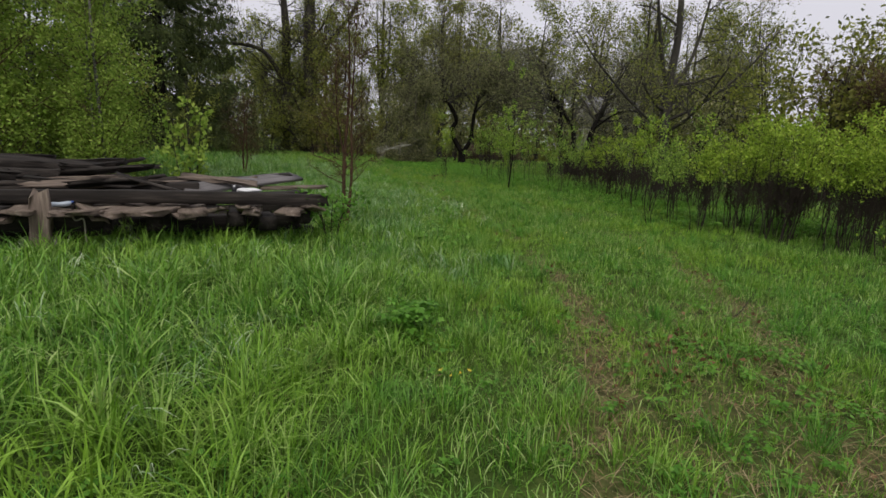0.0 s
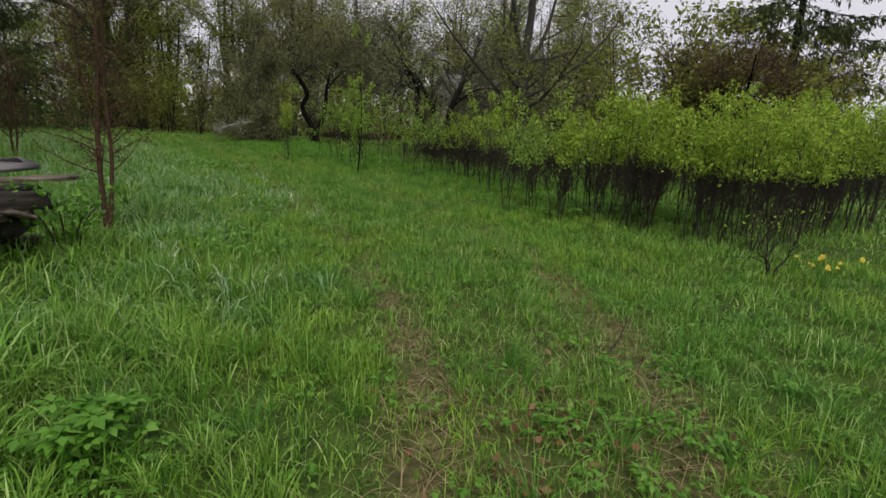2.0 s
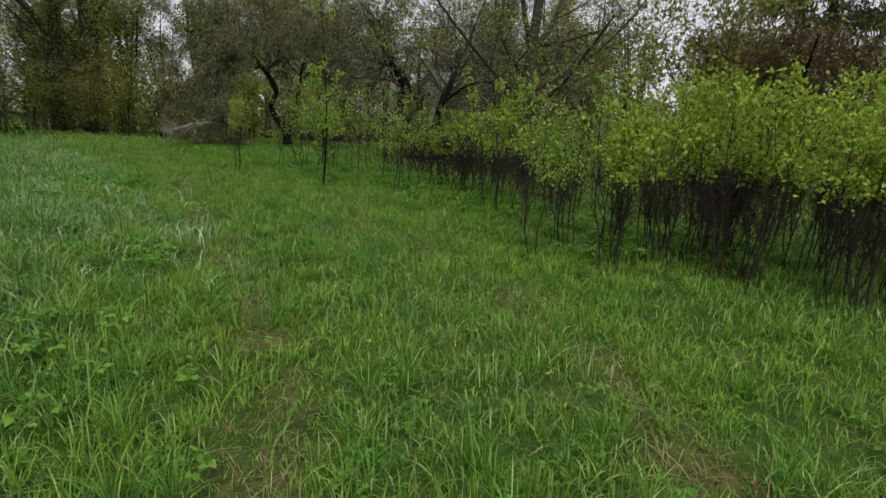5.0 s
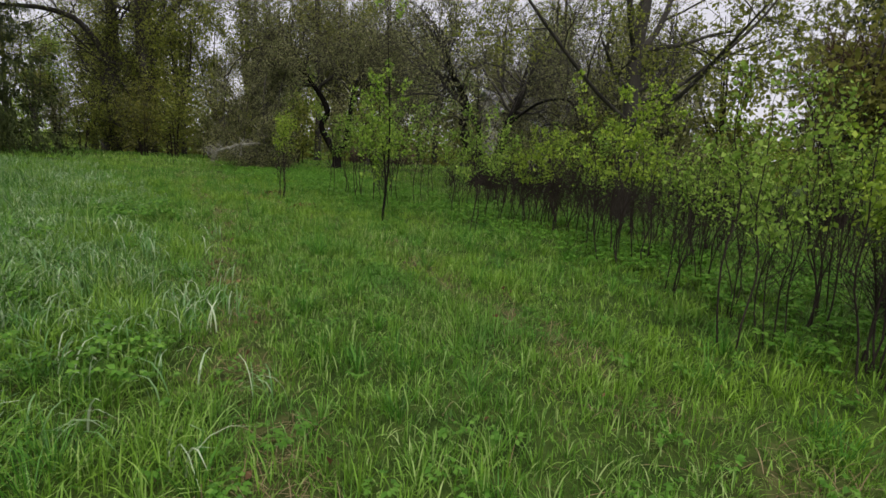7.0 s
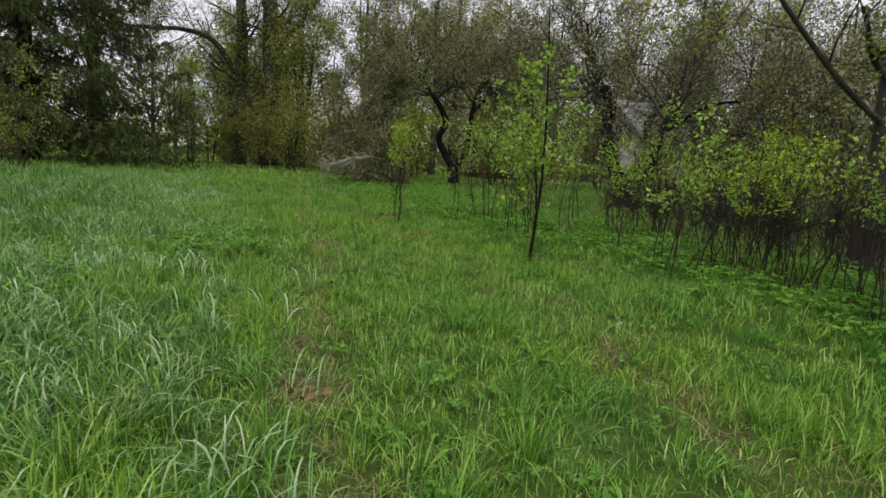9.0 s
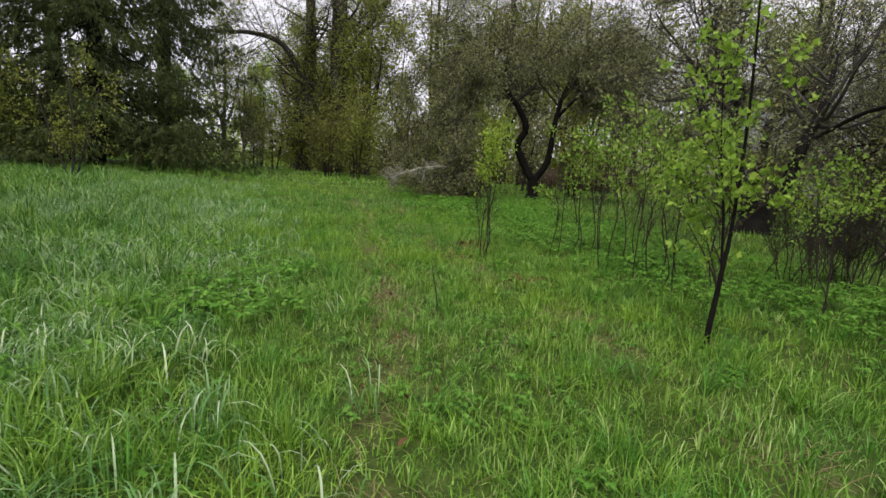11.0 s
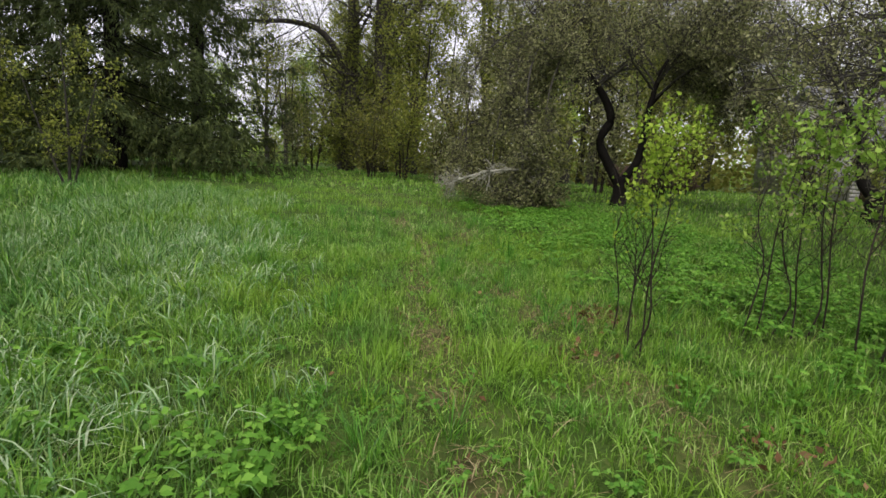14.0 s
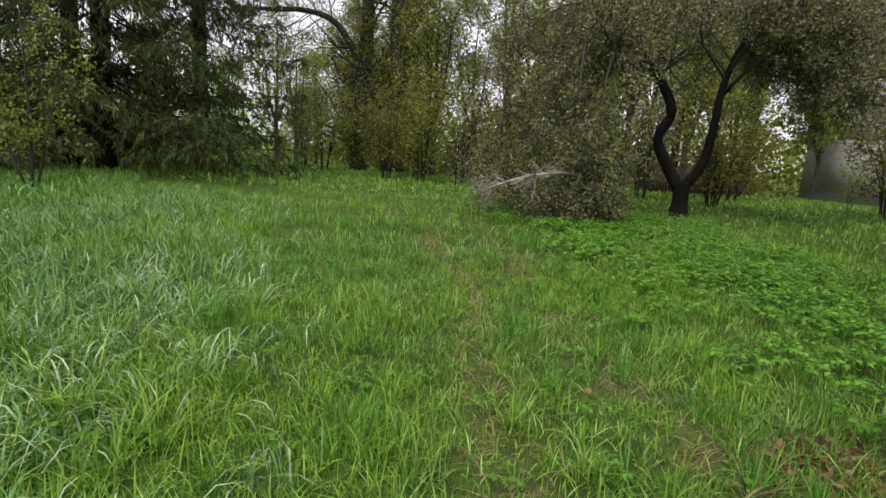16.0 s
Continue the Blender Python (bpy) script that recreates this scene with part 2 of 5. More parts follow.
# ---------------------------------------------------------------- geometry helpers
def raw(name, verts, polys, mat, smooth=False):
    """Mesh data from arrays: verts (n, 3), polys a list of (m, k) index arrays."""
    me = bpy.data.meshes.new(name)
    polys = [np.asarray(p, dtype=np.int32) for p in polys if len(p)]
    sizes = np.concatenate([np.full(len(p), p.shape[1], np.int32) for p in polys])
    loops = np.concatenate([p.ravel() for p in polys])
    me.vertices.add(len(verts))
    me.vertices.foreach_set("co", np.asarray(verts, np.float32).ravel())
    me.loops.add(len(loops))
    me.loops.foreach_set("vertex_index", loops)
    me.polygons.add(len(sizes))
    me.polygons.foreach_set("loop_start", np.concatenate([[0], np.cumsum(sizes)[:-1]]).astype(np.int32))
    if smooth:
        me.polygons.foreach_set("use_smooth", np.ones(len(sizes), bool))
    me.update(calc_edges=True)
    me.materials.append(mat)
    return me


def part_of(name, me, parent, label=""):
    ob = new(name, me)
    ob.parent = parent
    return tagged(ob, label)


def thing(name, m, label, category, group=""):
    ob = new(name)
    ob.empty_display_size = 0.2
    ob.matrix_basis = m
    return tagged(ob, label, category, group)


def unit(v):
    return v / np.maximum(np.linalg.norm(v, axis=-1, keepdims=True), 1e-9)


def merge(pieces):
    """Joins (verts, polys) pieces into one pair."""
    verts, polys, base = [], {}, 0
    for v, ps in pieces:
        if len(v) == 0:
            continue
        for p in ps:
            if len(p):
                polys.setdefault(p.shape[1], []).append(p + base)
        verts.append(v)
        base += len(v)
    return np.concatenate(verts), [np.concatenate(p) for p in polys.values()]


def tubes(P, R, sides, cap=False):
    """Tubes round polylines P (k, n, 3) with radii R (k, n)."""
    P, R = np.asarray(P, float), np.asarray(R, float)
    k, n, _ = P.shape
    T = unit(np.gradient(P, axis=1))
    ref = np.where(np.abs(T[:, :1, 2:3]) > 0.9, np.array([1.0, 0.15, 0]), np.array([0, 0.1, 1.0]))
    A = unit(np.cross(T, np.broadcast_to(ref, T.shape)))
    B = np.cross(T, A)
    an = np.arange(sides) * 2 * math.pi / sides
    ring = A[:, :, None] * np.cos(an)[None, None, :, None] + B[:, :, None] * np.sin(an)[None, None, :, None]
    V = P[:, :, None] + ring * R[:, :, None, None]
    i = np.arange(k * n * sides).reshape(k, n, sides)
    a, b = i[:, :-1], i[:, 1:]
    q = np.stack([a, np.roll(a, -1, 2), np.roll(b, -1, 2), b], -1).reshape(-1, 4)
    polys = [q]
    if cap:
        polys.append(i[:, -1].reshape(k, sides))
    return V.reshape(-1, 3), polys


def sprout(rng, P, R, count, length, angle, up=0.0, wander=0.12, n=5, frm=0.3, to=1.0, rs=0.55, rmin=0.004, taper=0.4, lenvar=0.35, angvar=0.3, tip=0.35):
    """Side shoots of the polylines P: count to each."""
    k, m, _ = P.shape
    idx = np.repeat(np.arange(k), count)
    u = rng.uniform(frm, to, len(idx))
    f = u * (m - 1)
    i = np.minimum(f.astype(int), m - 2)
    w = (f - i)[:, None]
    p = P[idx, i] * (1 - w) + P[idx, i + 1] * w
    t = unit(P[idx, i + 1] - P[idx, i])
    r = R[idx, i] * (1 - w[:, 0]) + R[idx, i + 1] * w[:, 0]
    side = unit(np.cross(rng.normal(size=p.shape), t))
    a = radians(angle) * rng.uniform(1 - angvar, 1 + angvar, len(idx))[:, None]
    d = np.cos(a) * t + np.sin(a) * side
    L = length * (1 - taper * (u - frm) / max(to - frm, 1e-6)) * rng.uniform(1 - lenvar, 1 + lenvar, len(idx))
    C = np.empty((len(idx), n, 3))
    C[:, 0] = p
    for j in range(1, n):
        d = unit(d + wander * rng.normal(size=d.shape) + np.array([0, 0, up]))
        p = p + d * (L / (n - 1))[:, None]
        C[:, j] = p
    r0 = np.maximum(r * rs, rmin)
    CR = r0[:, None] * np.linspace(1, tip, n)[None]
    return C, CR


def leaf_set(rng, P, count, size, spread=0.05, frm=0.2, aim=(0, 0, 0.2), slim=0.3, var=0.4, to=1.0, random=1.0):
    """Folded leaves scattered along the polylines P."""
    k, m, _ = P.shape
    idx = np.repeat(np.arange(k), count)
    u = rng.uniform(frm, to, len(idx))
    f = u * (m - 1)
    i = np.minimum(f.astype(int), m - 2)
    w = (f - i)[:, None]
    p = P[idx, i] * (1 - w) + P[idx, i + 1] * w + rng.normal(size=(len(idx), 3)) * spread
    return leaves_at(rng, p, size, aim, slim, var, random)


def leaves_at(rng, p, size, aim=(0, 0, 0.2), slim=0.3, var=0.4, random=1.0):
    a = unit(rng.normal(size=p.shape) * random + np.array(aim))
    b = unit(np.cross(a, rng.normal(size=p.shape)))
    c = np.cross(a, b)
    s = (size * rng.uniform(1 - var, 1 + var, len(p)))[:, None]
    mid = p + a * s * 0.48
    V = np.stack([p, mid + b * s * slim + c * s * 0.09, p + a * s - c * s * 0.12, mid - b * s * slim + c * s * 0.09], 1)
    return V.reshape(-1, 3), [np.arange(len(p) * 4).reshape(-1, 4)]


def line(points, radii, n=None):
    """One smooth polyline (1, n, 3) through a few points."""
    pts, rad = np.array(points, float), np.array(radii, float)
    n = n or 4 * len(pts)
    s = np.linspace(0, len(pts) - 1, n)
    i = np.clip(s.astype(int), 0, len(pts) - 2)
    w = (s - i)[:, None]
    ext = np.vstack([2 * pts[0] - pts[1], pts, 2 * pts[-1] - pts[-2]])
    p0, p1, p2, p3 = ext[i], ext[i + 1], ext[i + 2], ext[i + 3]
    c = 0.5 * (2 * p1 + (p2 - p0) * w + (2 * p0 - 5 * p1 + 4 * p2 - p3) * w**2 + (3 * p1 - p0 - 3 * p2 + p3) * w**3)
    return c[None], np.interp(s, np.arange(len(rad)), rad)[None]


def waves(x, y, k, seed):
    """Soft uneven field between about -1 and 1, with waves of about 1 / k metres."""
    r = np.random.default_rng(seed)
    out = np.zeros_like(np.asarray(x, float))
    for _ in range(7):
        a, ph, s = r.uniform(0, 6.28), r.uniform(0, 6.28), k * r.uniform(0.6, 1.9) * 6.28
        out = out + np.sin((x * math.cos(a) + y * math.sin(a)) * s + ph)
    return out / 3.6


# ---------------------------------------------------------------- the lie of the land
def land(x, y):
    x, y = np.asarray(x, float), np.asarray(y, float)
    z = np.interp(y, [-60, 26, 45, 72, 200], [-1.4, 0.234, 0.2, -0.85, -0.9])
    z = z + 0.12 * np.clip((-0.3 - x) / 3, 0, 1) * np.clip((14 - y) / 4, 0, 1)
    near = np.clip((40 - np.abs(y - 12)) / 20, 0, 1)
    return z + near * (0.025 * waves(x, y, 0.35, 5) + 0.012 * waves(x, y, 1.3, 6))


def ground_z(x, y):
    return float(land(np.array([x]), np.array([y]))[0])


def left_track(y):
    return np.interp(y, [0, 2.7, 4.3, 6, 9, 11.3, 13, 16, 17.7, 20, 22.3, 27, 40], [-1.1, -0.22, 0.42, 0.72, 0.97, 0.75, 0.63, 0.5, 0.25, -0.2, -0.35, -1.6, -7])


def right_track(y):
    return np.interp(y, [0, 3.6, 5, 8.5, 10.5, 13.4, 16.8, 19.1, 22, 27, 40], [0.2, 1.6, 2.3, 3.2, 3.05, 2.75, 2.1, 1.15, 0.3, -0.3, -5.6])


def tall_edge(y):
    return np.interp(y, [0, 2, 4.3, 5.8, 9.9, 13.3, 15.3, 17.5, 21, 25, 40], [-1.6, -1.3, -0.75, -0.1, 0.45, 0.2, -0.33, -1.0, -1.7, -3.5, -9])


def elder_edge(y):
    return np.interp(y, [8, 10, 13, 16, 19, 21.5, 25, 28, 33], [5.5, 4.6, 4.3, 3.9, 2.2, 0.9, 0.1, -0.6, 0.5])


def wear(x, y):
    """How far the ground is trodden, 0 to 1."""
    a = np.exp(-(((x - left_track(y) - 0.08 * waves(x * 0, y, 0.5, 51)) / 0.19) ** 2))
    b = 0.7 * np.exp(-(((x - right_track(y)) / 0.26) ** 2))
    c = 0.55 * np.exp(-(((x - left_track(y) - 0.9) / 0.9) ** 2)) * np.clip((7 - y) / 4, 0, 1)
    early = np.clip((8 - y) / 3, 0, 1)
    return np.clip(np.maximum(np.maximum(a, b), c) * (0.42 + 0.36 * early + 0.38 * waves(x, y, 0.9, 9) + 0.3 * waves(x, y, 2.6, 19)), 0, 0.7)


xs = np.unique(np.concatenate([np.linspace(-600, -40, 15), np.linspace(-40, -6, 35), np.linspace(-6, 8, 85), np.linspace(8, 40, 33), np.linspace(40, 600, 15)]))
ys = np.unique(np.concatenate([np.linspace(-400, -20, 10), np.linspace(-20, -2, 19), np.linspace(-2, 34, 145), np.linspace(34, 80, 47), np.linspace(80, 700, 16)]))
gx, gy = np.meshgrid(xs, ys)
gi = np.arange(gx.size).reshape(gx.shape)
gq = np.stack([gi[:-1, :-1], gi[:-1, 1:], gi[1:, 1:], gi[1:, :-1]], -1).reshape(-1, 4)
ground = new("ground", raw("ground", np.stack([gx, gy, land(gx, gy)], -1).reshape(-1, 3), [gq], M_SOIL, True))
worn_at = ground.data.attributes.new("worn", "FLOAT", "POINT")
worn_at.data.foreach_set("value", wear(gx, gy).ravel().astype(np.float32))
tagged(ground, "damp meadow soil with thatch and moss under the grass", "ground", kind="structure")


# ---------------------------------------------------------------- trees
def grown(seed, stems, levels, leaf, n=10):
    """Wood and leaves of a tree from its stems (lists of points and radii) and its levels of branching."""
    rng = np.random.default_rng(seed)
    trunk = merge([tubes(*line(p, r, 3 * len(p) + 2), 9, True) for p, r in stems])
    res = [line(p, r, n) for p, r in stems]
    P, R = np.concatenate([a for a, _ in res]), np.concatenate([b for _, b in res])
    branches, twigs = [], []
    skip = levels[0].pop("skip", 0) if levels else 0
    P, R = P[skip:], R[skip:]
    for j, lv in enumerate(levels):
        P, R = sprout(rng, P, R, **lv)
        (twigs if j == len(levels) - 1 else branches).append(tubes(P, R, 5 if j == 0 else 3))
    pieces = [leaf_set(rng, P, **leaf)]
    return trunk, merge(branches + twigs), merge(pieces)


def tree(name, label, m, seed, stems, levels, leaf, bark, twig, foliage, category="tree", group="", hanging=None):
    trunk, wood, crown = grown(seed, stems, [dict(v) for v in levels], leaf)
    if hanging:
        more = grown(seed + 1, hanging[0], [dict(v) for v in hanging[1]], hanging[2])
        wood, crown = merge([wood, more[0], more[1]]), merge([crown, more[2]])
    t = thing(name, m, label, category, group)
    part_of("trunk", raw("trunk", *trunk, bark, True), t)
    part_of("limbwork", raw("limbwork", *wood, twig), t)
    part_of("crown", raw("crown", *crown, foliage), t)
    return t


def on_land(x, y, turn=0.0, sink=0.05):
    return pose(x, y, ground_z(x, y) - sink, 0, 0, turn)


def again(ob, m, s):
    """A copy of a tree at the pose m, at s times the size that its meshes have."""
    return copy_thing(ob, m @ Matrix.Scale(s / ob.scale[0], 4))


# --- the forked apple tree with the drooping crown
APPLE_LEVELS = [
    dict(count=14, length=2.5, angle=58, up=0.10, wander=0.2, n=7, frm=0.6, taper=0.3, rs=0.5, skip=1),
    dict(count=9, length=1.5, angle=55, up=-0.02, wander=0.22, n=5, frm=0.15, taper=0.3, rs=0.5, rmin=0.008),
    dict(count=13, length=0.7, angle=50, up=-0.04, wander=0.25, n=3, frm=0.1, taper=0.3, rs=0.6, rmin=0.005),
]
APPLE_LOW = [dict(APPLE_LEVELS[0], count=10, frm=0.5), dict(APPLE_LEVELS[1], count=8), dict(APPLE_LEVELS[2], count=8, rmin=0.007)]
tree("apple_tree", "old forked apple tree with black lichen-spotted trunk and drooping crown", on_land(4.3, 31.75), 11,
     [([(0, 0, 0), (0.02, 0, 0.45), (0.0, 0, 0.95)], [0.27, 0.19, 0.19]),
      ([(0.0, 0, 0.7), (-0.36, 0.1, 1.3), (-0.66, 0.15, 1.95), (-0.42, 0.1, 2.55), (-0.7, 0.1, 3.2), (-1.25, 0.2, 3.9), (-1.8, 0.1, 4.7), (-2.0, 0, 5.6)], [0.15, 0.145, 0.125, 0.13, 0.11, 0.09, 0.06, 0.02]),
      ([(0.02, 0, 0.75), (0.4, -0.1, 1.4), (0.5, -0.2, 2.3), (0.6, -0.1, 3.1), (0.9, 0, 4.1), (1.7, 0.2, 5.4)], [0.13, 0.12, 0.1, 0.085, 0.06, 0.02]),
      ([(0.55, -0.1, 2.9), (1.3, 0.3, 3.7), (2.2, 0.3, 4.3), (2.9, 0.1, 4.6)], [0.05, 0.045, 0.03, 0.012])],
     APPLE_LEVELS, dict(count=6, size=0.062, spread=0.08, aim=(0, 0, -0.1)), M_BARK_DARK, M_BARK_GREY, M_LEAF_APPLE,
     hanging=([([(-1.2, 0.1, 4.0), (-2.3, -0.4, 4.4), (-3.3, -1.2, 3.6), (-3.7, -2.0, 2.2), (-3.8, -2.4, 0.5)], [0.024, 0.022, 0.02, 0.016, 0.01]),
               ([(-1.6, 0.1, 4.4), (-2.5, -1.0, 4.5), (-3.0, -2.2, 3.5), (-3.1, -2.9, 2.0), (-3.2, -3.2, 0.4)], [0.024, 0.022, 0.02, 0.016, 0.01]),
               ([(-1.7, 0.1, 4.6), (-3.0, 0.2, 5.0), (-4.2, -0.6, 4.0), (-4.5, -1.4, 2.4), (-4.4, -1.8, 0.7)], [0.024, 0.022, 0.02, 0.016, 0.01]),
               ([(-1.4, 0.1, 4.2), (-2.4, 0.4, 4.6), (-3.3, 0.2, 3.4), (-3.5, -0.2, 1.6), (-3.5, -0.4, 0.6)], [0.024, 0.022, 0.02, 0.016, 0.01]),
               ([(-1.4, 0.1, 4.2), (-2.0, -1.2, 4.2), (-2.5, -2.2, 3.0), (-2.6, -2.8, 1.4), (-2.6, -3.0, 0.3)], [0.024, 0.022, 0.02, 0.016, 0.01]),
               ([(0.6, -0.1, 3.1), (1.6, -0.2, 4.0), (2.4, -0.5, 3.8), (2.9, -0.7, 2.6)], [0.03, 0.028, 0.022, 0.012]),
               ([(0.7, 0.0, 3.5), (1.5, 0.6, 4.4), (2.3, 0.8, 4.4), (3.0, 0.6, 3.4)], [0.03, 0.028, 0.022, 0.012]),
               ([(0.8, 0.0, 3.8), (1.4, -0.8, 4.6), (2.1, -1.4, 4.2), (2.5, -1.8, 3.0)], [0.03, 0.028, 0.022, 0.012]),
               ([(-1.5, 0.1, 4.3), (-2.4, -0.6, 4.0), (-2.9, -1.4, 2.8), (-3.1, -1.9, 1.4), (-3.2, -2.2, 0.2)], [0.024, 0.022, 0.02, 0.016, 0.01])],
              [dict(count=20, length=0.85, angle=55, up=-0.06, wander=0.22, n=5, frm=0.2, taper=0.1, rs=0.5, rmin=0.010),
               dict(count=11, length=0.6, angle=52, up=-0.06, wander=0.25, n=4, frm=0.1, rs=0.6, rmin=0.008),
               dict(count=6, length=0.32, angle=50, up=-0.05, wander=0.28, n=3, frm=0.1, rs=0.7, rmin=0.006)],
              dict(count=5, size=0.06, spread=0.05, aim=(0, 0, -0.1))))

# the pale dead limb that lies out of its crown over the grass
rngq = np.random.default_rng(13)
dead_P, dead_R = line([(1.5, 1.9, -0.03), (1.3, 1.5, 0.7), (0.8, 0.7, 1.0), (0.1, 0.1, 0.95), (-0.5, 0.1, 0.76), (-0.85, 0.1, 0.6)], [0.045, 0.04, 0.034, 0.028, 0.022, 0.01], 16)
dead_C, dead_CR = sprout(rngq, dead_P, dead_R, 40, 0.6, 50, up=-0.05, wander=0.3, n=5, frm=0.1, rs=0.6, rmin=0.008)
dead_D, dead_DR = sprout(rngq, dead_C, dead_CR, 7, 0.25, 50, up=-0.02, wander=0.3, n=3, frm=0.2, rs=0.7, rmin=0.006)
dead = new("dead_branch", raw("dead_branch", *merge([tubes(dead_P, dead_R, 7), tubes(dead_C, dead_CR, 4), tubes(dead_D, dead_DR, 3)]), M_TWIG_LICHEN, True))
dead.matrix_basis = pose(0.3, 28.0, ground_z(0.3, 28.0), 0, 0, -4)
tagged(dead, "dead branch crusted with pale lichen lying out over the grass", "branch")

# --- other old apple trees of the orchard
for k, (x, y, turn, s) in enumerate([(8.35, 24.9, 20, 1.0), (11.5, 31.5, 140, 1.05), (13.5, 25.5, 250, 0.8), (16.5, 28.5, 190, 1.1)]):
    if k == 0:
        second = tree("apple_tree", "old apple tree with black forked trunk and tangled grey twigs", on_land(x, y, turn), 21,
                      [([(0, 0, 0), (0.05, 0, 0.4), (0.0, 0, 0.8)], [0.44, 0.36, 0.34]),
                       ([(0.0, 0, 0.55), (-0.5, 0.1, 1.2), (-0.8, 0.2, 2.0), (-0.7, 0.3, 2.9), (-1.4, 0.3, 3.8), (-2.0, 0.1, 4.9)], [0.2, 0.18, 0.16, 0.13, 0.09, 0.03]),
                       ([(0.02, 0, 0.6), (0.55, -0.2, 1.2), (0.7, -0.4, 2.2), (1.3, -0.3, 3.2), (1.9, 0, 4.4)], [0.18, 0.16, 0.13, 0.1, 0.03]),
                       ([(-0.7, 0.2, 2.6), (-1.8, -0.7, 3.2), (-2.9, -1.2, 2.9), (-3.5, -1.5, 2.0)], [0.05, 0.045, 0.03, 0.012]),
                       ([(0.7, -0.4, 2.2), (0.9, -1.6, 2.9), (0.8, -2.9, 2.9), (0.6, -3.5, 2.2)], [0.05, 0.045, 0.03, 0.012])],
                      APPLE_LOW, dict(count=5, size=0.065, spread=0.06, aim=(0, 0, -0.1)), M_BARK_DARK, M_BARK_GREY, M_LEAF_APPLE, group="orchard apple trees")
    else:
        again(second, on_land(x, y, turn), s)

# dead branches heaped under the second apple tree
rngp = np.random.default_rng(77)
for k in range(9):
    a, L = rngp.uniform(0, 6.28), rngp.uniform(1.2, 2.4)
    bp, br = line([(0, 0, 0.05), (0.3 * L, 0.1, rngp.uniform(0.25, 0.6)), (0.65 * L, -0.1, rngp.uniform(0.3, 0.7)), (L, 0.1, rngp.uniform(0.05, 0.4))], [0.03, 0.025, 0.018, 0.008], 10)
    bc, bcr = sprout(rngp, bp, br, 9, 0.7, 50, up=0.0, wander=0.25, n=5, frm=0.15, rs=0.6, rmin=0.008)
    bx, by = 8.9 + rngp.normal(0, 0.7), 21.6 + rngp.normal(0, 0.6)
    fallen = new("fallen_branch", raw("fallen_branch", *merge([tubes(bp, br, 6), tubes(bc, bcr, 4)]), M_TWIG_LICHEN if k == 4 else M_BARK_GREY, True))
    fallen.matrix_basis = pose(bx, by, ground_z(bx, by) - 0.02, 0, 0, math.degrees(a))
    tagged(fallen, "dead grey branch lying heaped under the apple tree", "branch", "fallen branches")

# --- the tall straight fruit tree above the shrubs
tree("pear_tree", "tall straight fruit tree with grey trunk and small opening leaves", on_land(8.1, 16.85), 31,
     [([(0, 0, 0), (0.05, 0, 1.5), (0.0, 0.05, 3.2), (0.12, 0.0, 5.0), (0.1, 0.1, 7.0), (0.2, 0.1, 9.5)], [0.21, 0.16, 0.14, 0.11, 0.07, 0.02]),
      ([(0, 0, 2.1), (-1.0, -0.1, 2.7), (-2.4, -0.2, 3.9), (-3.3, -0.2, 4.9)], [0.045, 0.04, 0.028, 0.01]),
      ([(0, 0, 2.4), (1.0, -0.4, 3.0), (2.2, -0.8, 4.2), (3.0, -0.9, 5.4)], [0.045, 0.04, 0.028, 0.01]),
      ([(0, 0, 3.3), (-0.5, -0.3, 4.2), (-1.0, -0.6, 5.8), (-1.3, -0.8, 7.4)], [0.07, 0.06, 0.045, 0.015]),
      ([(0, 0, 3.4), (0.7, 0.2, 4.2), (1.2, 0.4, 5.6), (1.5, 0.5, 7.4)], [0.075, 0.06, 0.045, 0.015]),
      ([(0, 0, 2.0), (0.2, -1.0, 2.5), (0.1, -2.1, 3.2), (-0.1, -3.0, 3.7)], [0.05, 0.045, 0.03, 0.015])],
     [dict(count=8, length=1.9, angle=58, up=0.02, wander=0.16, n=6, frm=0.3, taper=0.5, rs=0.45, rmin=0.01),
      dict(count=7, length=0.95, angle=52, up=0.0, wander=0.2, n=5, frm=0.15, rs=0.5, rmin=0.006),
      dict(count=5, length=0.4, angle=50, up=0.0, wander=0.22, n=3, frm=0.15, rs=0.6, rmin=0.004)],
     dict(count=5, size=0.065, spread=0.04, aim=(0, 0, 0.1)), M_BARK_GREY, M_BARK_GREY, M_LEAF_TREE)

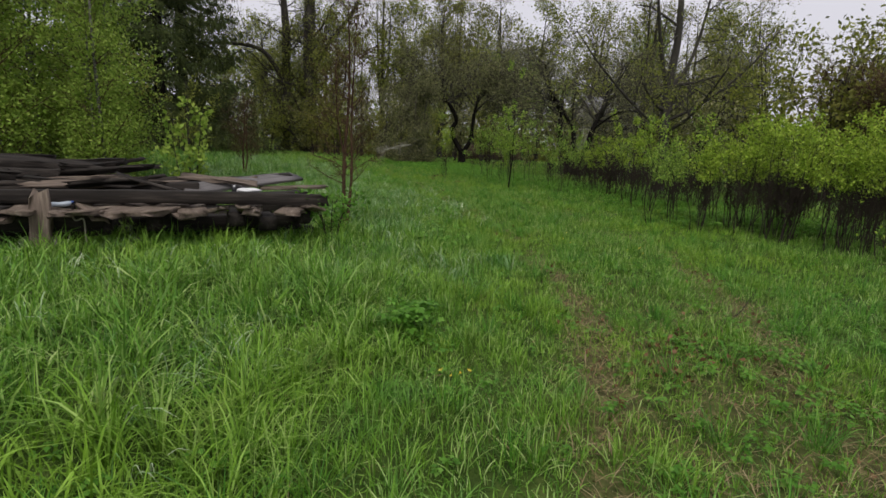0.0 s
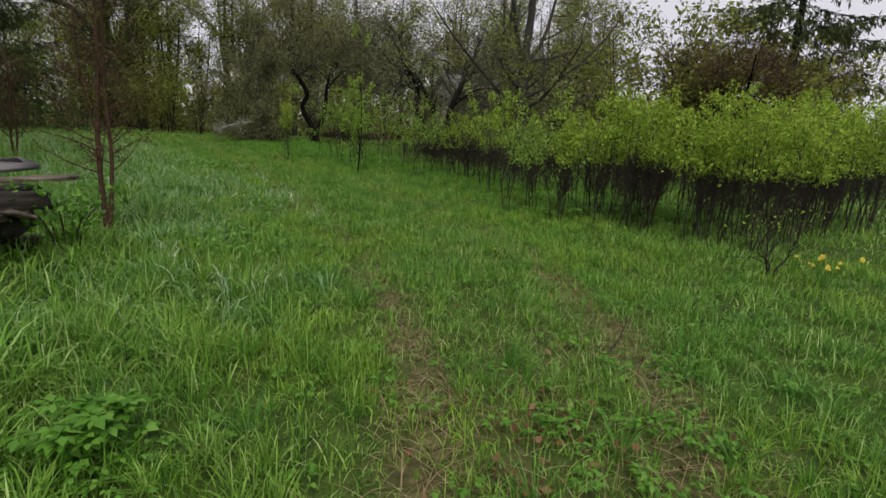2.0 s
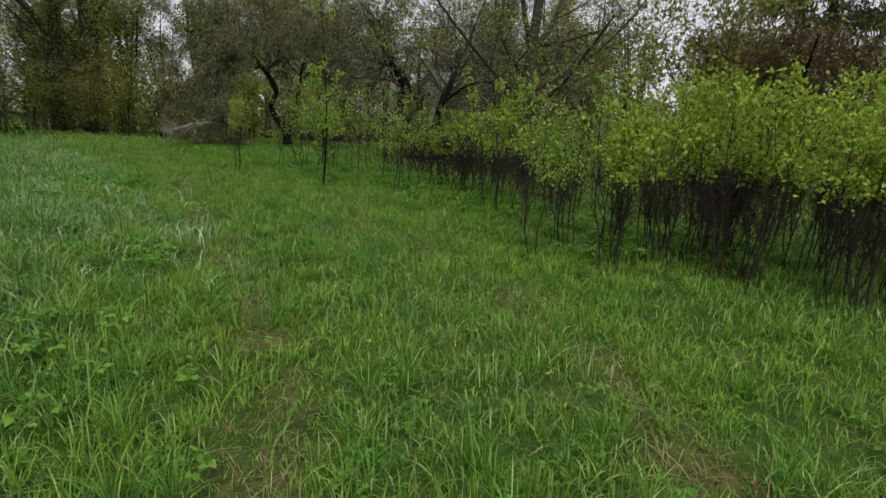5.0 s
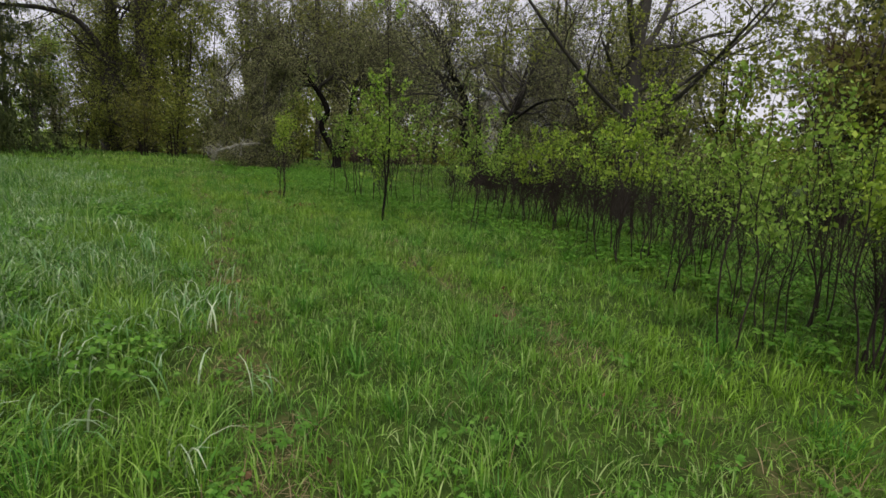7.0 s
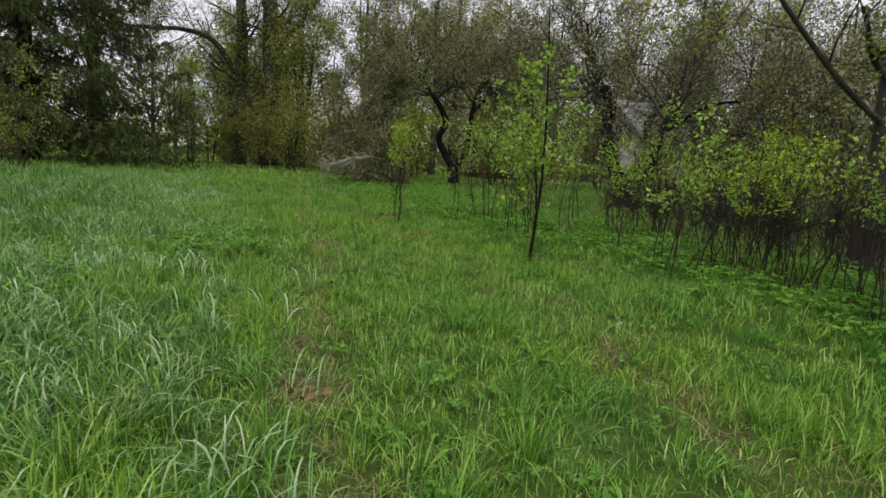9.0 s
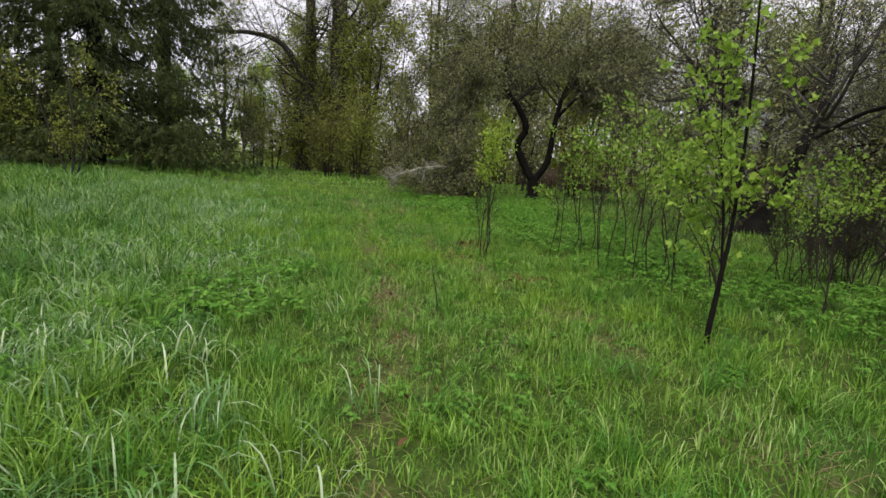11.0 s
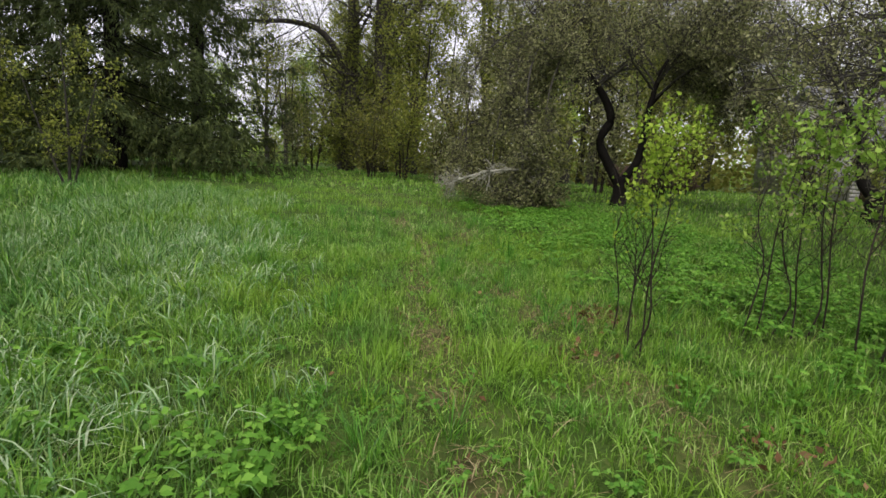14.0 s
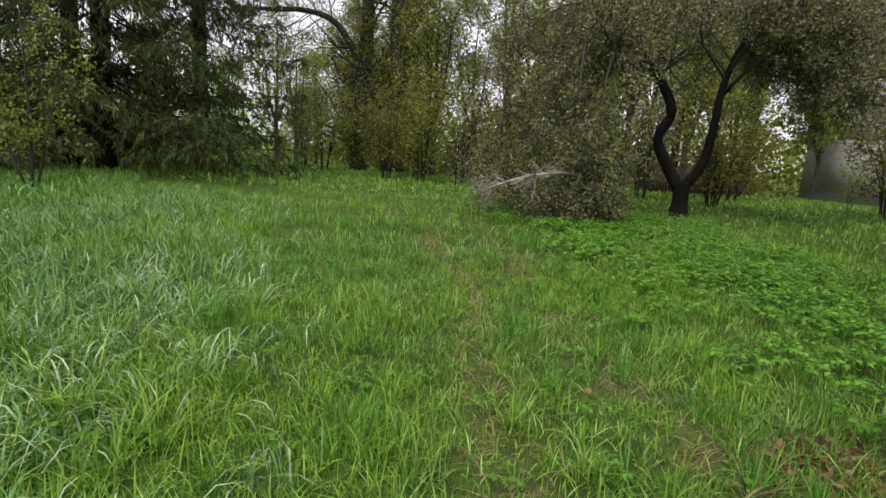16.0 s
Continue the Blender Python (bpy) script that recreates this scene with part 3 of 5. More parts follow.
# --- the big lime with shoots all up its trunk
tree("lime_tree", "huge old lime tree with thick trunk and leafy shoots", on_land(-6.0, 49.3) @ Matrix.Scale(1.25, 4), 41,
     [([(0, 0, 0), (0, 0, 1.0), (0.1, 0, 5.0), (0.1, 0, 10.0), (0.5, 0, 17.0)], [0.62, 0.5, 0.46, 0.36, 0.08]),
      ([(-1.7, 0.4, 0), (-1.65, 0.4, 3.0), (-1.5, 0.5, 8.0), (-2.2, 0.5, 15.0)], [0.44, 0.36, 0.28, 0.06]),
      ([(-1.7, 0.3, 4.4), (-2.1, 0.1, 5.6), (-2.9, -0.3, 6.6), (-4.2, -0.6, 6.9), (-5.6, -0.9, 6.8), (-7.2, -1.2, 6.8)], [0.17, 0.16, 0.14, 0.12, 0.09, 0.03]),
      ([(0.1, 0, 6.0), (1.5, -0.5, 7.5), (3.0, -0.8, 9.5), (4.2, -1.0, 12.0)], [0.17, 0.14, 0.1, 0.03])],
     [dict(count=34, length=2.3, angle=60, up=0.05, wander=0.14, n=6, frm=0.06, to=1.0, taper=-0.3, rs=0.2, rmin=0.012),
      dict(count=9, length=1.3, angle=50, up=-0.05, wander=0.2, n=5, frm=0.15, rs=0.5, rmin=0.008),
      dict(count=5, length=0.7, angle=45, up=-0.08, wander=0.2, n=2, frm=0.15, rs=0.6, rmin=0.006)],
     dict(count=3, size=0.10, spread=0.1, aim=(0, 0, -0.1)), M_BARK_GREY, M_BARK_GREY, M_LEAF_TREE,
     hanging=([([(0, 0, 0), (0, 0, 1.0), (0.1, 0, 5.0), (0.1, 0, 10.0)], [0.5, 0.42, 0.38, 0.3]), ([(-1.7, 0.4, 0), (-1.65, 0.4, 3.0), (-1.5, 0.5, 8.0)], [0.32, 0.28, 0.22])],
              [dict(count=150, length=1.5, angle=55, up=0.12, wander=0.12, n=4, frm=0.0, to=1.0, taper=0.2, rs=0.06, rmin=0.010),
               dict(count=8, length=0.5, angle=45, up=0.05, wander=0.2, n=2, frm=0.2, rs=0.6, rmin=0.005)],
              dict(count=9, size=0.085, spread=0.13)))


# --- spruces
def spruce(seed, height, skirt, reach, trunk_r, count, hang=0.55, tufts=5, size=0.16, foliage=None, label="", m=None, group="", gap=0.0, dense=20):
    """Boughs that sink and lift at their ends, each a fan of side branches with curtains of hanging twigs."""
    rng = np.random.default_rng(seed)
    P, R = line([(0, 0, 0), (0.05, 0, height * 0.5), (0, 0, height)], [trunk_r, trunk_r * 0.55, 0.02], 24)
    trunk = tubes(P, R, 9)
    z = skirt + (height - skirt) * np.sort(rng.uniform(0, 1, count)) ** 1.15
    az = np.arange(count) * 2.4 + rng.normal(0, 0.25, count)
    L = (reach * (1 - (z - skirt) / (height - skirt)) ** 0.7 + 0.4) * rng.uniform(0.72, 1.12, count)
    n = 9
    s = np.linspace(0, 1, n)[None]
    drop = (-0.50 * s**1.1 + 0.34 * s**2.6) * L[:, None] * rng.uniform(0.7, 1.2, (count, 1)) * np.clip(0.35 + z / 6, 0, 1)[:, None]
    swing = rng.normal(0, 0.10, (count, 1)) * s * s * L[:, None]
    ca, sa = np.cos(az)[:, None], np.sin(az)[:, None]
    B = np.stack([ca * s * L[:, None] - sa * swing, sa * s * L[:, None] + ca * swing, z[:, None] + drop], -1)
    B[..., 2] = np.maximum(B[..., 2], 0.25)
    BR = (0.008 + 0.0032 * L)[:, None] * np.linspace(1, 0.25, n)[None]
    # side branches lying in the fan of each bough
    per = 16
    u = np.tile(np.linspace(0.16, 0.97, per), count) + rng.normal(0, 0.02, count * per)
    b = np.repeat(np.arange(count), per)
    f = np.clip(u, 0, 0.999) * (n - 1)
    i0 = f.astype(int)
    w = (f - i0)[:, None]
    p = B[b, i0] * (1 - w) + B[b, i0 + 1] * w
    t = unit(B[b, i0 + 1] - B[b, i0])
    side = unit(np.cross(t, np.array([0, 0, 1.0]))) * np.where(np.arange(len(b)) % 2, 1.0, -1.0)[:, None]
    d = unit(0.62 * t + side * rng.uniform(0.6, 1.0, (len(b), 1)) + np.array([0, 0, -0.12]))
    SL = (0.34 * L[b] * (1.12 - u) + 0.22) * rng.uniform(0.7, 1.25, len(b))
    q = np.linspace(0, 1, 5)[None, :, None]
    S = p[:, None] + d[:, None] * q * SL[:, None, None]
    S[..., 2] -= 0.30 * SL[:, None] * q[..., 0] ** 2
    SR = np.full((len(b), 5), 0.006) * np.linspace(1, 0.4, 5)[None]
    # twigs hanging as curtains from the side branches
    C, CR = sprout(rng, S, SR, tufts, hang, 80, up=-0.95, wander=0.10, n=4, frm=0.05, to=1.0, taper=0.2, rmin=0.003, lenvar=0.6)
    C[..., 2] = np.maximum(C[..., 2], 0.08)
    k = rng.uniform(size=len(C)) > gap
    sprays = []
    for A, each, slope in ((S, dense, -0.25), (B, 50, -0.1)):
        g = np.repeat(np.arange(len(A)), each)
        h = rng.uniform(0.06, 0.99, len(g)) * (A.shape[1] - 1)
        e = h.astype(int)
        at = A[g, e] + (A[g, e + 1] - A[g, e]) * (h - e)[:, None] + rng.normal(0, 0.022, (len(g), 3))
        way = unit(A[g, e + 1] - A[g, e]) + np.array([0, 0, slope])
        sprays.append(leaves_at(rng, at, size, way, 0.11, 0.4, 0.34))
    needles = merge([leaf_set(rng, C[k], 6, size, spread=0.018, frm=0.0, aim=(0, 0, -1.1), slim=0.10, random=0.36)] + sprays)
    tree_top = thing("spruce_tree", m, label, "tree", group)
    part_of("trunk", raw("trunk", *trunk, M_BARK_DARK, True), tree_top)
    part_of("limbwork", raw("limbwork", *merge([tubes(B, BR, 5), tubes(S, SR, 3)]), M_BARK_DARK), tree_top)
    part_of("crown", raw("crown", *needles, foliage or M_NEEDLE), tree_top)
    return tree_top


spruce(51, 21, 1.0, 5.9, 0.34, 150, 0.42, 4, 0.19, label="large dark spruce with hanging branches down to the grass", m=on_land(-13.3, 35.4), dense=34)
back_spruce = spruce(52, 23, 1.8, 4.8, 0.42, 70, 0.45, 2, 0.26, label="tall dark spruce with thick bare lower trunk", m=on_land(-18.0, 40.0), group="spruces at the wood edge")
for x, y, turn, s in [(-19.5, 31.5, 40, 0.9), (-14.5, 43.8, 120, 1.0), (-22.5, 37.0, 200, 1.1)]:
    again(back_spruce, on_land(x, y, turn), s)
spruce(53, 15, 2.2, 5.6, 0.28, 76, 0.36, 3, 0.27, label="dark spruce with open layered branches", m=on_land(24.5, 20.4), gap=0.1)

# --- two thin brown conifer saplings by the timber
for k, (x, y, h, seed) in enumerate([(-1.82, 8.98, 3.6, 61), (-5.2, 18.2, 2.6, 62)]):
    tree("conifer_sapling", "thin dying conifer sapling with brown stems and twigs" if k == 0 else "small browned conifer sapling standing in the meadow", on_land(x, y, 0, 0.02), seed,
         [([(0, 0, 0), (-0.02, 0, 0.3 * h), (0.05, 0, 0.62 * h), (0.02, 0.02, h)], [0.034, 0.027, 0.018, 0.005]),
          ([(0.03, 0, 0.03 * h), (0.1, 0.02, 0.25 * h), (0.09, 0.0, 0.5 * h), (0.16, 0, 0.95 * h)], [0.028, 0.022, 0.016, 0.004]),
          ([(0.02, 0, 0.28 * h), (-0.13, 0.02, 0.5 * h), (-0.16, 0.0, 0.75 * h)], [0.015, 0.012, 0.004])],
         [dict(count=30, length=0.6, angle=58, up=0.02, wander=0.1, n=5, frm=0.22, taper=0.3, rs=0.35, rmin=0.0045),
          dict(count=8, length=0.24, angle=50, up=0.0, wander=0.15, n=3, frm=0.2, rs=0.6, rmin=0.0025)],
         dict(count=4, size=0.05, spread=0.02, aim=(0, 0, 0), slim=0.12), M_BARK_BROWN, M_BARK_BROWN, M_NEEDLE_BROWN, category="sapling")

# --- bright young birches beyond the timber
birch = None
for k, (x, y, turn, s) in enumerate([(-7.6, 13.6, 0, 0.95), (-9.2, 14.6, 70, 1.1), (-8.6, 12.2, 130, 0.9), (-10.6, 13.0, 200, 1.15), (-11.0, 16.5, 260, 1.2), (-12.6, 12.0, 320, 1.0), (-6.9, 12.6, 100, 0.7), (-8.0, 15.9, 180, 1.0)]):
    if birch is None:
        birch = tree("birch_tree", "slender young birch dense with bright green leaves", on_land(x, y, turn) @ Matrix.Scale(s, 4), 71,
                     [([(0, 0, 0), (0.05, 0, 2.0), (-0.05, 0.05, 5.0), (0.1, 0, 8.5)], [0.07, 0.055, 0.035, 0.008]),
                      ([(0.1, 0.1, 0), (0.3, 0.25, 1.5), (0.4, 0.3, 4.0), (0.6, 0.3, 6.5)], [0.05, 0.04, 0.028, 0.006])],
                     [dict(count=46, length=1.3, angle=50, up=0.03, wander=0.1, n=5, frm=0.04, taper=0.45, rs=0.35, rmin=0.005),
                      dict(count=9, length=0.55, angle=45, up=-0.05, wander=0.15, n=2, frm=0.15, rs=0.5, rmin=0.003)],
                     dict(count=19, size=0.066, spread=0.14, aim=(0, 0, -0.2), slim=0.36), M_BARK_BIRCH, M_BARK_BROWN, M_LEAF_BIRCH, group="young birches")
    else:
        again(birch, on_land(x, y, turn), s)

tree("lime_sapling", "small sapling with large bright green leaves behind the timber", on_land(-4.75, 11.0), 72,
     [([(0, 0, 0), (0.02, 0, 0.8), (-0.02, 0, 2.1)], [0.02, 0.015, 0.004]), ([(0.05, 0, 0), (0.15, 0, 0.7), (0.25, 0.05, 1.7)], [0.015, 0.011, 0.004]), ([(-0.03, 0, 0.1), (-0.2, 0, 0.8), (-0.32, 0.05, 1.6)], [0.014, 0.01, 0.004])],
     [dict(count=9, length=0.5, angle=50, up=0.05, wander=0.1, n=5, frm=0.25, taper=0.5, rs=0.5, rmin=0.003)],
     dict(count=20, size=0.085, spread=0.05, aim=(0, 0, -0.1), slim=0.38), M_STEM, M_STEM, M_LEAF_BIRCH, category="sapling")

# --- mixed wood round the meadow, and bushes along its edge
woods = []
for k, (seed, h, foliage, lab) in enumerate([(81, 15, M_LEAF_WOOD, "tall bare woodland tree with a haze of buds"), (82, 12, M_LEAF_TREE, "woodland tree with thin spring foliage"), (83, 17, M_LEAF_WOOD, "tall slim woodland tree with grey branches"), (84, 10, M_LEAF_BIRCH, "light green spring tree at the wood edge")]):
    woods.append((seed, h, foliage, lab))
rngw = np.random.default_rng(7)
wood_north = [(-19, 70, 3, 0.75), (-23, 64, 3, 0.9), (-9.5, 62, 3, 0.9), (-26, 58, 1, 0.9), (2, 50, 1, 1.0), (6.5, 47, 2, 0.75), (-1.5, 47, 1, 0.7),
              (9, 52, 0, 0.9), (3.5, 43, 3, 0.6), (7.5, 41, 1, 0.7), (-3.4, 46.5, 1, 0.85), (-12.8, 68, 1, 1.1), (-17.5, 71, 3, 1.15), (-19.5, 66, 1, 1.1), (-15.2, 76, 1, 1.3), (-9.0, 70, 1, 1.2), (-10.2, 59, 1, 0.75),
              (8, 58, 1, 1.25), (12, 56, 0, 1.1), (17, 57, 1, 1.3), (22, 55, 1, 1.2), (27, 53, 3, 1.35), (32, 50, 1, 1.1), (4, 60, 1, 1.25), (20, 49, 0, 0.9), (29, 45, 1, 1.0)]
wood_east = [(24, 41, 0, 0.8), (20, 30, 2, 0.45), (24, 50, 1, 1.0), (27, 38, 0, 0.8), (-20, 24, 1, 1.0), (-24, 18, 2, 1.0),
             (-18, 19, 3, 0.9), (-26, 10, 0, 1.0), (-22, 4, 1, 1.0), (14, 52, 3, 0.9)]
wood_west = [(-15.6, 60, 0, 0.6), (16, 47, 3, 0.7), (10, 45, 0, 0.6), (5, 46, 0, 0.95), (0.5, 55, 2, 1.0), (-5, 57, 1, 1.1), (21, 42, 2, 0.9),
             (8, -18, 2, 1.0), (6, 54, 1, 1.0), (10.5, 50, 3, 0.95)]
first = {}
for x, y, kind, s in wood_north + wood_east + wood_west:
    turn = rngw.uniform(0, 360)
    if kind not in first:
        seed, h, foliage, lab = woods[kind]
        first[kind] = tree("woodland_tree", lab, on_land(x, y, turn) @ Matrix.Scale(s, 4), seed,
                           [([(0, 0, 0), (0.1, 0, h * 0.3), (-0.1, 0.1, h * 0.65), (0.1, 0, h)], [0.018 * h, 0.014 * h, 0.008 * h, 0.01]),
                            ([(0, 0, h * 0.25), (0.5, 0.3, h * 0.42), (0.9, 0.5, h * 0.7), (1.0, 0.6, h * 0.88)], [0.009 * h, 0.008 * h, 0.005 * h, 0.01]),
                            ([(0, 0, h * 0.3), (-0.6, -0.3, h * 0.45), (-1.1, -0.4, h * 0.65), (-1.4, -0.4, h * 0.8)], [0.009 * h, 0.008 * h, 0.005 * h, 0.01])],
                           [dict(count=13, length=0.2 * h, angle=48, up=0.07, wander=0.14, n=5, frm=0.18, taper=0.5, rs=0.35, rmin=0.016),
                            dict(count=6, length=0.1 * h, angle=45, up=0.03, wander=0.18, n=4, frm=0.2, rs=0.5, rmin=0.012),
                            dict(count=3, length=0.06 * h, angle=42, up=0.02, wander=0.2, n=2, frm=0.15, rs=0.7, rmin=0.009)],
                           dict(count=5 if kind in (0, 2) else 8, size=0.17, spread=0.25, aim=(0, 0, 0)), M_BARK_GREY, M_BARK_GREY, foliage, group="trees of the surrounding wood")
    else:
        again(first[kind], on_land(x, y, turn), s)

bushes = {}
edge_north = [(-4.8, 41.2, 1.0), (-3.2, 40.6, 1.1), (-1.6, 40.2, 1.0), (-0.2, 39.4, 1.1), (1.5, 38.6, 1.0), (0.5, 42, 1.3), (-3.8, 44, 1.4), (3.2, 38.2, 1.1),
              (5.2, 38.6, 1.2), (7.0, 36.5, 1.0), (-8.6, 44.5, 1.0), (-10.5, 47, 1.0), (-22, 74, 1.2), (-15, 73, 1.0),
              (-26, 72, 1.2), (-11, 70, 1.2), (-14.5, 31, 1.0), (-16, 27, 1.1), (-20, 27, 1.3)]
edge_sides = [(-19, 22, 1.2), (-16, 17, 1.1), (-15, 36, 1.2), (12, 23, 1.0), (11, 28.5, 0.9), (14.5, 29, 1.2), (16, 22, 1.7), (11.5, 19.5, 1.2),
              (13.5, 16, 1.4), (17, 17, 1.6), (19, 20, 1.8), (12.5, 36.5, 1.1), (18, 41, 1.0), (23, 33, 1.4), (15.5, 12.5, 1.2), (20, 9.5, 1.3),
              (-6, 47.5, 1.2), (9.5, 41.0, 1.0), (-18, 9, 1.3), (-13.5, 19, 1.4), (-10.5, 20, 1.3)]
for k, (x, y, s) in enumerate(edge_north + edge_sides):
    kind = k % 3
    turn = rngw.uniform(0, 360)
    if kind not in bushes:
        rb = np.random.default_rng(90 + kind)
        st = []
        for j in range(7):
            a, o = rb.uniform(0, 6.28), rb.uniform(0.3, 1.2)
            hh = rb.uniform(2.2, 3.6)
            st.append(([(0.15 * math.cos(a), 0.15 * math.sin(a), 0), (o * 0.4 * math.cos(a), o * 0.4 * math.sin(a), hh * 0.5), (o * math.cos(a), o * math.sin(a), hh)], [0.03, 0.02, 0.006]))
        bushes[kind] = tree("bush", "wild bush with thin stems and dull green spring leaves", on_land(x, y, turn) @ Matrix.Scale(s, 4), 95 + kind, st,
                            [dict(count=8, length=1.0, angle=50, up=0.02, wander=0.18, n=4, frm=0.1, taper=0.3, rs=0.5, rmin=0.007),
                             dict(count=5, length=0.5, angle=48, up=0.0, wander=0.2, n=2, frm=0.15, rs=0.6, rmin=0.005)],
                            dict(count=8, size=0.11, spread=0.15, aim=(0, 0, 0)), M_STEM, M_BARK_GREY, [M_LEAF_WOOD, M_LEAF_TREE, M_LEAF_APPLE][kind], category="bush", group="bushes at the wood edge")
    else:
        again(bushes[kind], on_land(x, y, turn), s)

# the dense wood beyond, too far to tell its trees apart
rngd = np.random.default_rng(23)


def thicket(k, r0, r1, top, a0, a1, size):
    """Places of leaf clumps in a belt round the meadow, fuller towards the ground."""
    a = np.radians(rngd.uniform(a0, a1, k))
    r = rngd.uniform(r0, r1, k)
    x, y = r * np.sin(a), 15 + r * np.cos(a)
    h = top * (0.75 + 0.3 * waves(a * 40, r * 0.1, 0.12, 31) + 0.2 * waves(a * 40, r * 0.1, 0.5, 32))
    z = land(x, y) + np.maximum(h, 1.0) * rngd.uniform(0, 1, k) ** 1.15
    return leaves_at(rngd, np.stack([x, y, z], -1), size, (0, 0, 0.1), 0.4)


far_wood = new("far_wood", raw("far_wood", *merge([thicket(14000, 52, 66, 6, -75, -30, 0.5), thicket(20000, 40, 60, 6.0, -12, 70, 0.36)]), M_LEAF_WOOD))
tagged(far_wood, "dense dull green spring wood in the distance", "wood", kind="stuff")
far_grove = new("far_grove", raw("far_grove", *thicket(46000, 70, 95, 9.5, -75, 75, 0.42), M_LEAF_BIRCH))
tagged(far_grove, "light yellow-green spring grove beyond the meadow", "wood", kind="stuff")

# the brown bare-twigged round crown beyond the shrubs
tree("plum_tree", "low round tree with bare brown twigs", on_land(16.0, 15.6) @ Matrix.Scale(1.2, 4), 88,
     [([(0, 0, 0), (0.1, 0, 1.0), (0.0, 0, 2.0)], [0.16, 0.13, 0.1])] + [([(0, 0, 1.2), (0.9 * math.cos(a), 0.9 * math.sin(a), 2.4), (1.9 * math.cos(a), 1.9 * math.sin(a), 3.4)], [0.07, 0.05, 0.02]) for a in (0.2, 1.5, 2.7, 3.9, 5.1)],
     [dict(count=12, length=1.5, angle=60, up=0.0, wander=0.2, n=5, frm=0.25, rs=0.45, rmin=0.012, skip=1), dict(count=11, length=0.85, angle=55, up=0.0, wander=0.22, n=4, frm=0.1, rs=0.5, rmin=0.010), dict(count=9, length=0.4, angle=50, up=0, wander=0.2, n=3, frm=0.15, rs=0.6, rmin=0.007)],
     dict(count=1, size=0.06, spread=0.05), M_BARK_DARK, M_BARK_BROWN, M_LEAF_WOOD)

# leafy young tree standing before the big spruce
tree("rowan_tree", "young tree with pale green leaves in front of the spruce", on_land(-9.8, 28.4), 89,
     [([(0, 0, 0), (0.05, 0, 1.5), (0, 0, 3.6)], [0.04, 0.03, 0.008]), ([(0.1, 0, 0), (0.5, -0.1, 1.2), (0.9, -0.1, 2.6)], [0.03, 0.022, 0.006]), ([(-0.1, 0, 0), (-0.5, -0.1, 1.2), (-1.0, -0.1, 2.8)], [0.03, 0.022, 0.006])],
     [dict(count=12, length=0.9, angle=55, up=0.03, wander=0.15, n=5, frm=0.2, rs=0.4, rmin=0.006), dict(count=7, length=0.4, angle=50, up=0, wander=0.15, n=3, frm=0.2, rs=0.6, rmin=0.004)],
     dict(count=7, size=0.075, spread=0.05), M_BARK_GREY, M_BARK_GREY, M_LEAF_TREE)


# ---------------------------------------------------------------- the shrub rows
def shrub_kind(seed, stems, height, spread, leafy_from, leaf_count, leaf_size=0.06, thick=0.011, tangle=6, bare=(0.26, 0.56), lean_most=0.42):
    """Meshes of one shrub: a list of stems, and its foliage."""
    rng = np.random.default_rng(seed)
    made, shoots = [], []
    for j in range(stems):
        a, b0 = rng.uniform(0, 6.28), rng.uniform(0.03, spread)
        h = height * rng.uniform(0.75, 1.05)
        lean = rng.uniform(0.02, lean_most)
        base = np.array([b0 * math.cos(a), b0 * math.sin(a), -0.03])
        pts = [base + np.array([lean * u**1.4 * math.cos(a) + rng.normal(0, 0.038), lean * u**1.4 * math.sin(a) + rng.normal(0, 0.038), h * u]) for u in (0, 0.2, 0.4, 0.6, 0.8, 1.0)]
        P, R = line(pts, [thick, thick * 0.92, thick * 0.85, thick * 0.7, thick * 0.5, thick * 0.25], 12)
        C, CR = sprout(rng, P, R, 9, 0.42, 38, up=0.06, wander=0.12, n=5, frm=0.3, to=0.97, rs=0.55, rmin=0.003, taper=0.3)
        D, DR = sprout(rng, C, CR, 3, 0.2, 40, up=0.05, wander=0.14, n=3, frm=0.2, rs=0.7, rmin=0.0025)
        low, LR = sprout(rng, P, R, tangle, 0.34, 42, up=0.05, wander=0.14, n=2, frm=bare[0], to=bare[1], rs=0.4, rmin=0.0025)
        made.append(merge([tubes(P, R, 5), tubes(C, CR, 3), tubes(D, DR, 3), tubes(low, LR, 3)]))
        keep = D[:, -1, 2] > leafy_from
        shoots.append(D[keep])
        kc = C[:, -1, 2] > leafy_from
        shoots.append(np.stack([C[kc][:, 1], C[kc][:, 3], C[kc][:, 4]], 1))
        shoots.append(np.stack([P[:, 7], P[:, 9], P[:, 11]], 1))
    S = np.concatenate(shoots)
    per = max(1, leaf_count // len(S))
    return made, leaf_set(rng, S, per, leaf_size, spread=0.035, frm=0.1, aim=(0, 0, 0.5), slim=0.31)


def shrub_meshes(spec, leaf=None):
    stems, foliage = shrub_kind(**spec)
    return [raw("stem", *s, M_STEM, True) for s in stems], raw("foliage", *foliage, leaf or M_LEAF_SHRUB)


def plant_shrub(meshes, x, y, turn, s, label, group, category="shrub", name="shrub"):
    t = thing(name, on_land(x, y, turn, 0.02) @ Matrix.Scale(s, 4), label, category, group)
    for me in meshes[0]:
        part_of("stem", me, t)
    part_of("foliage", meshes[1], t)
    return t


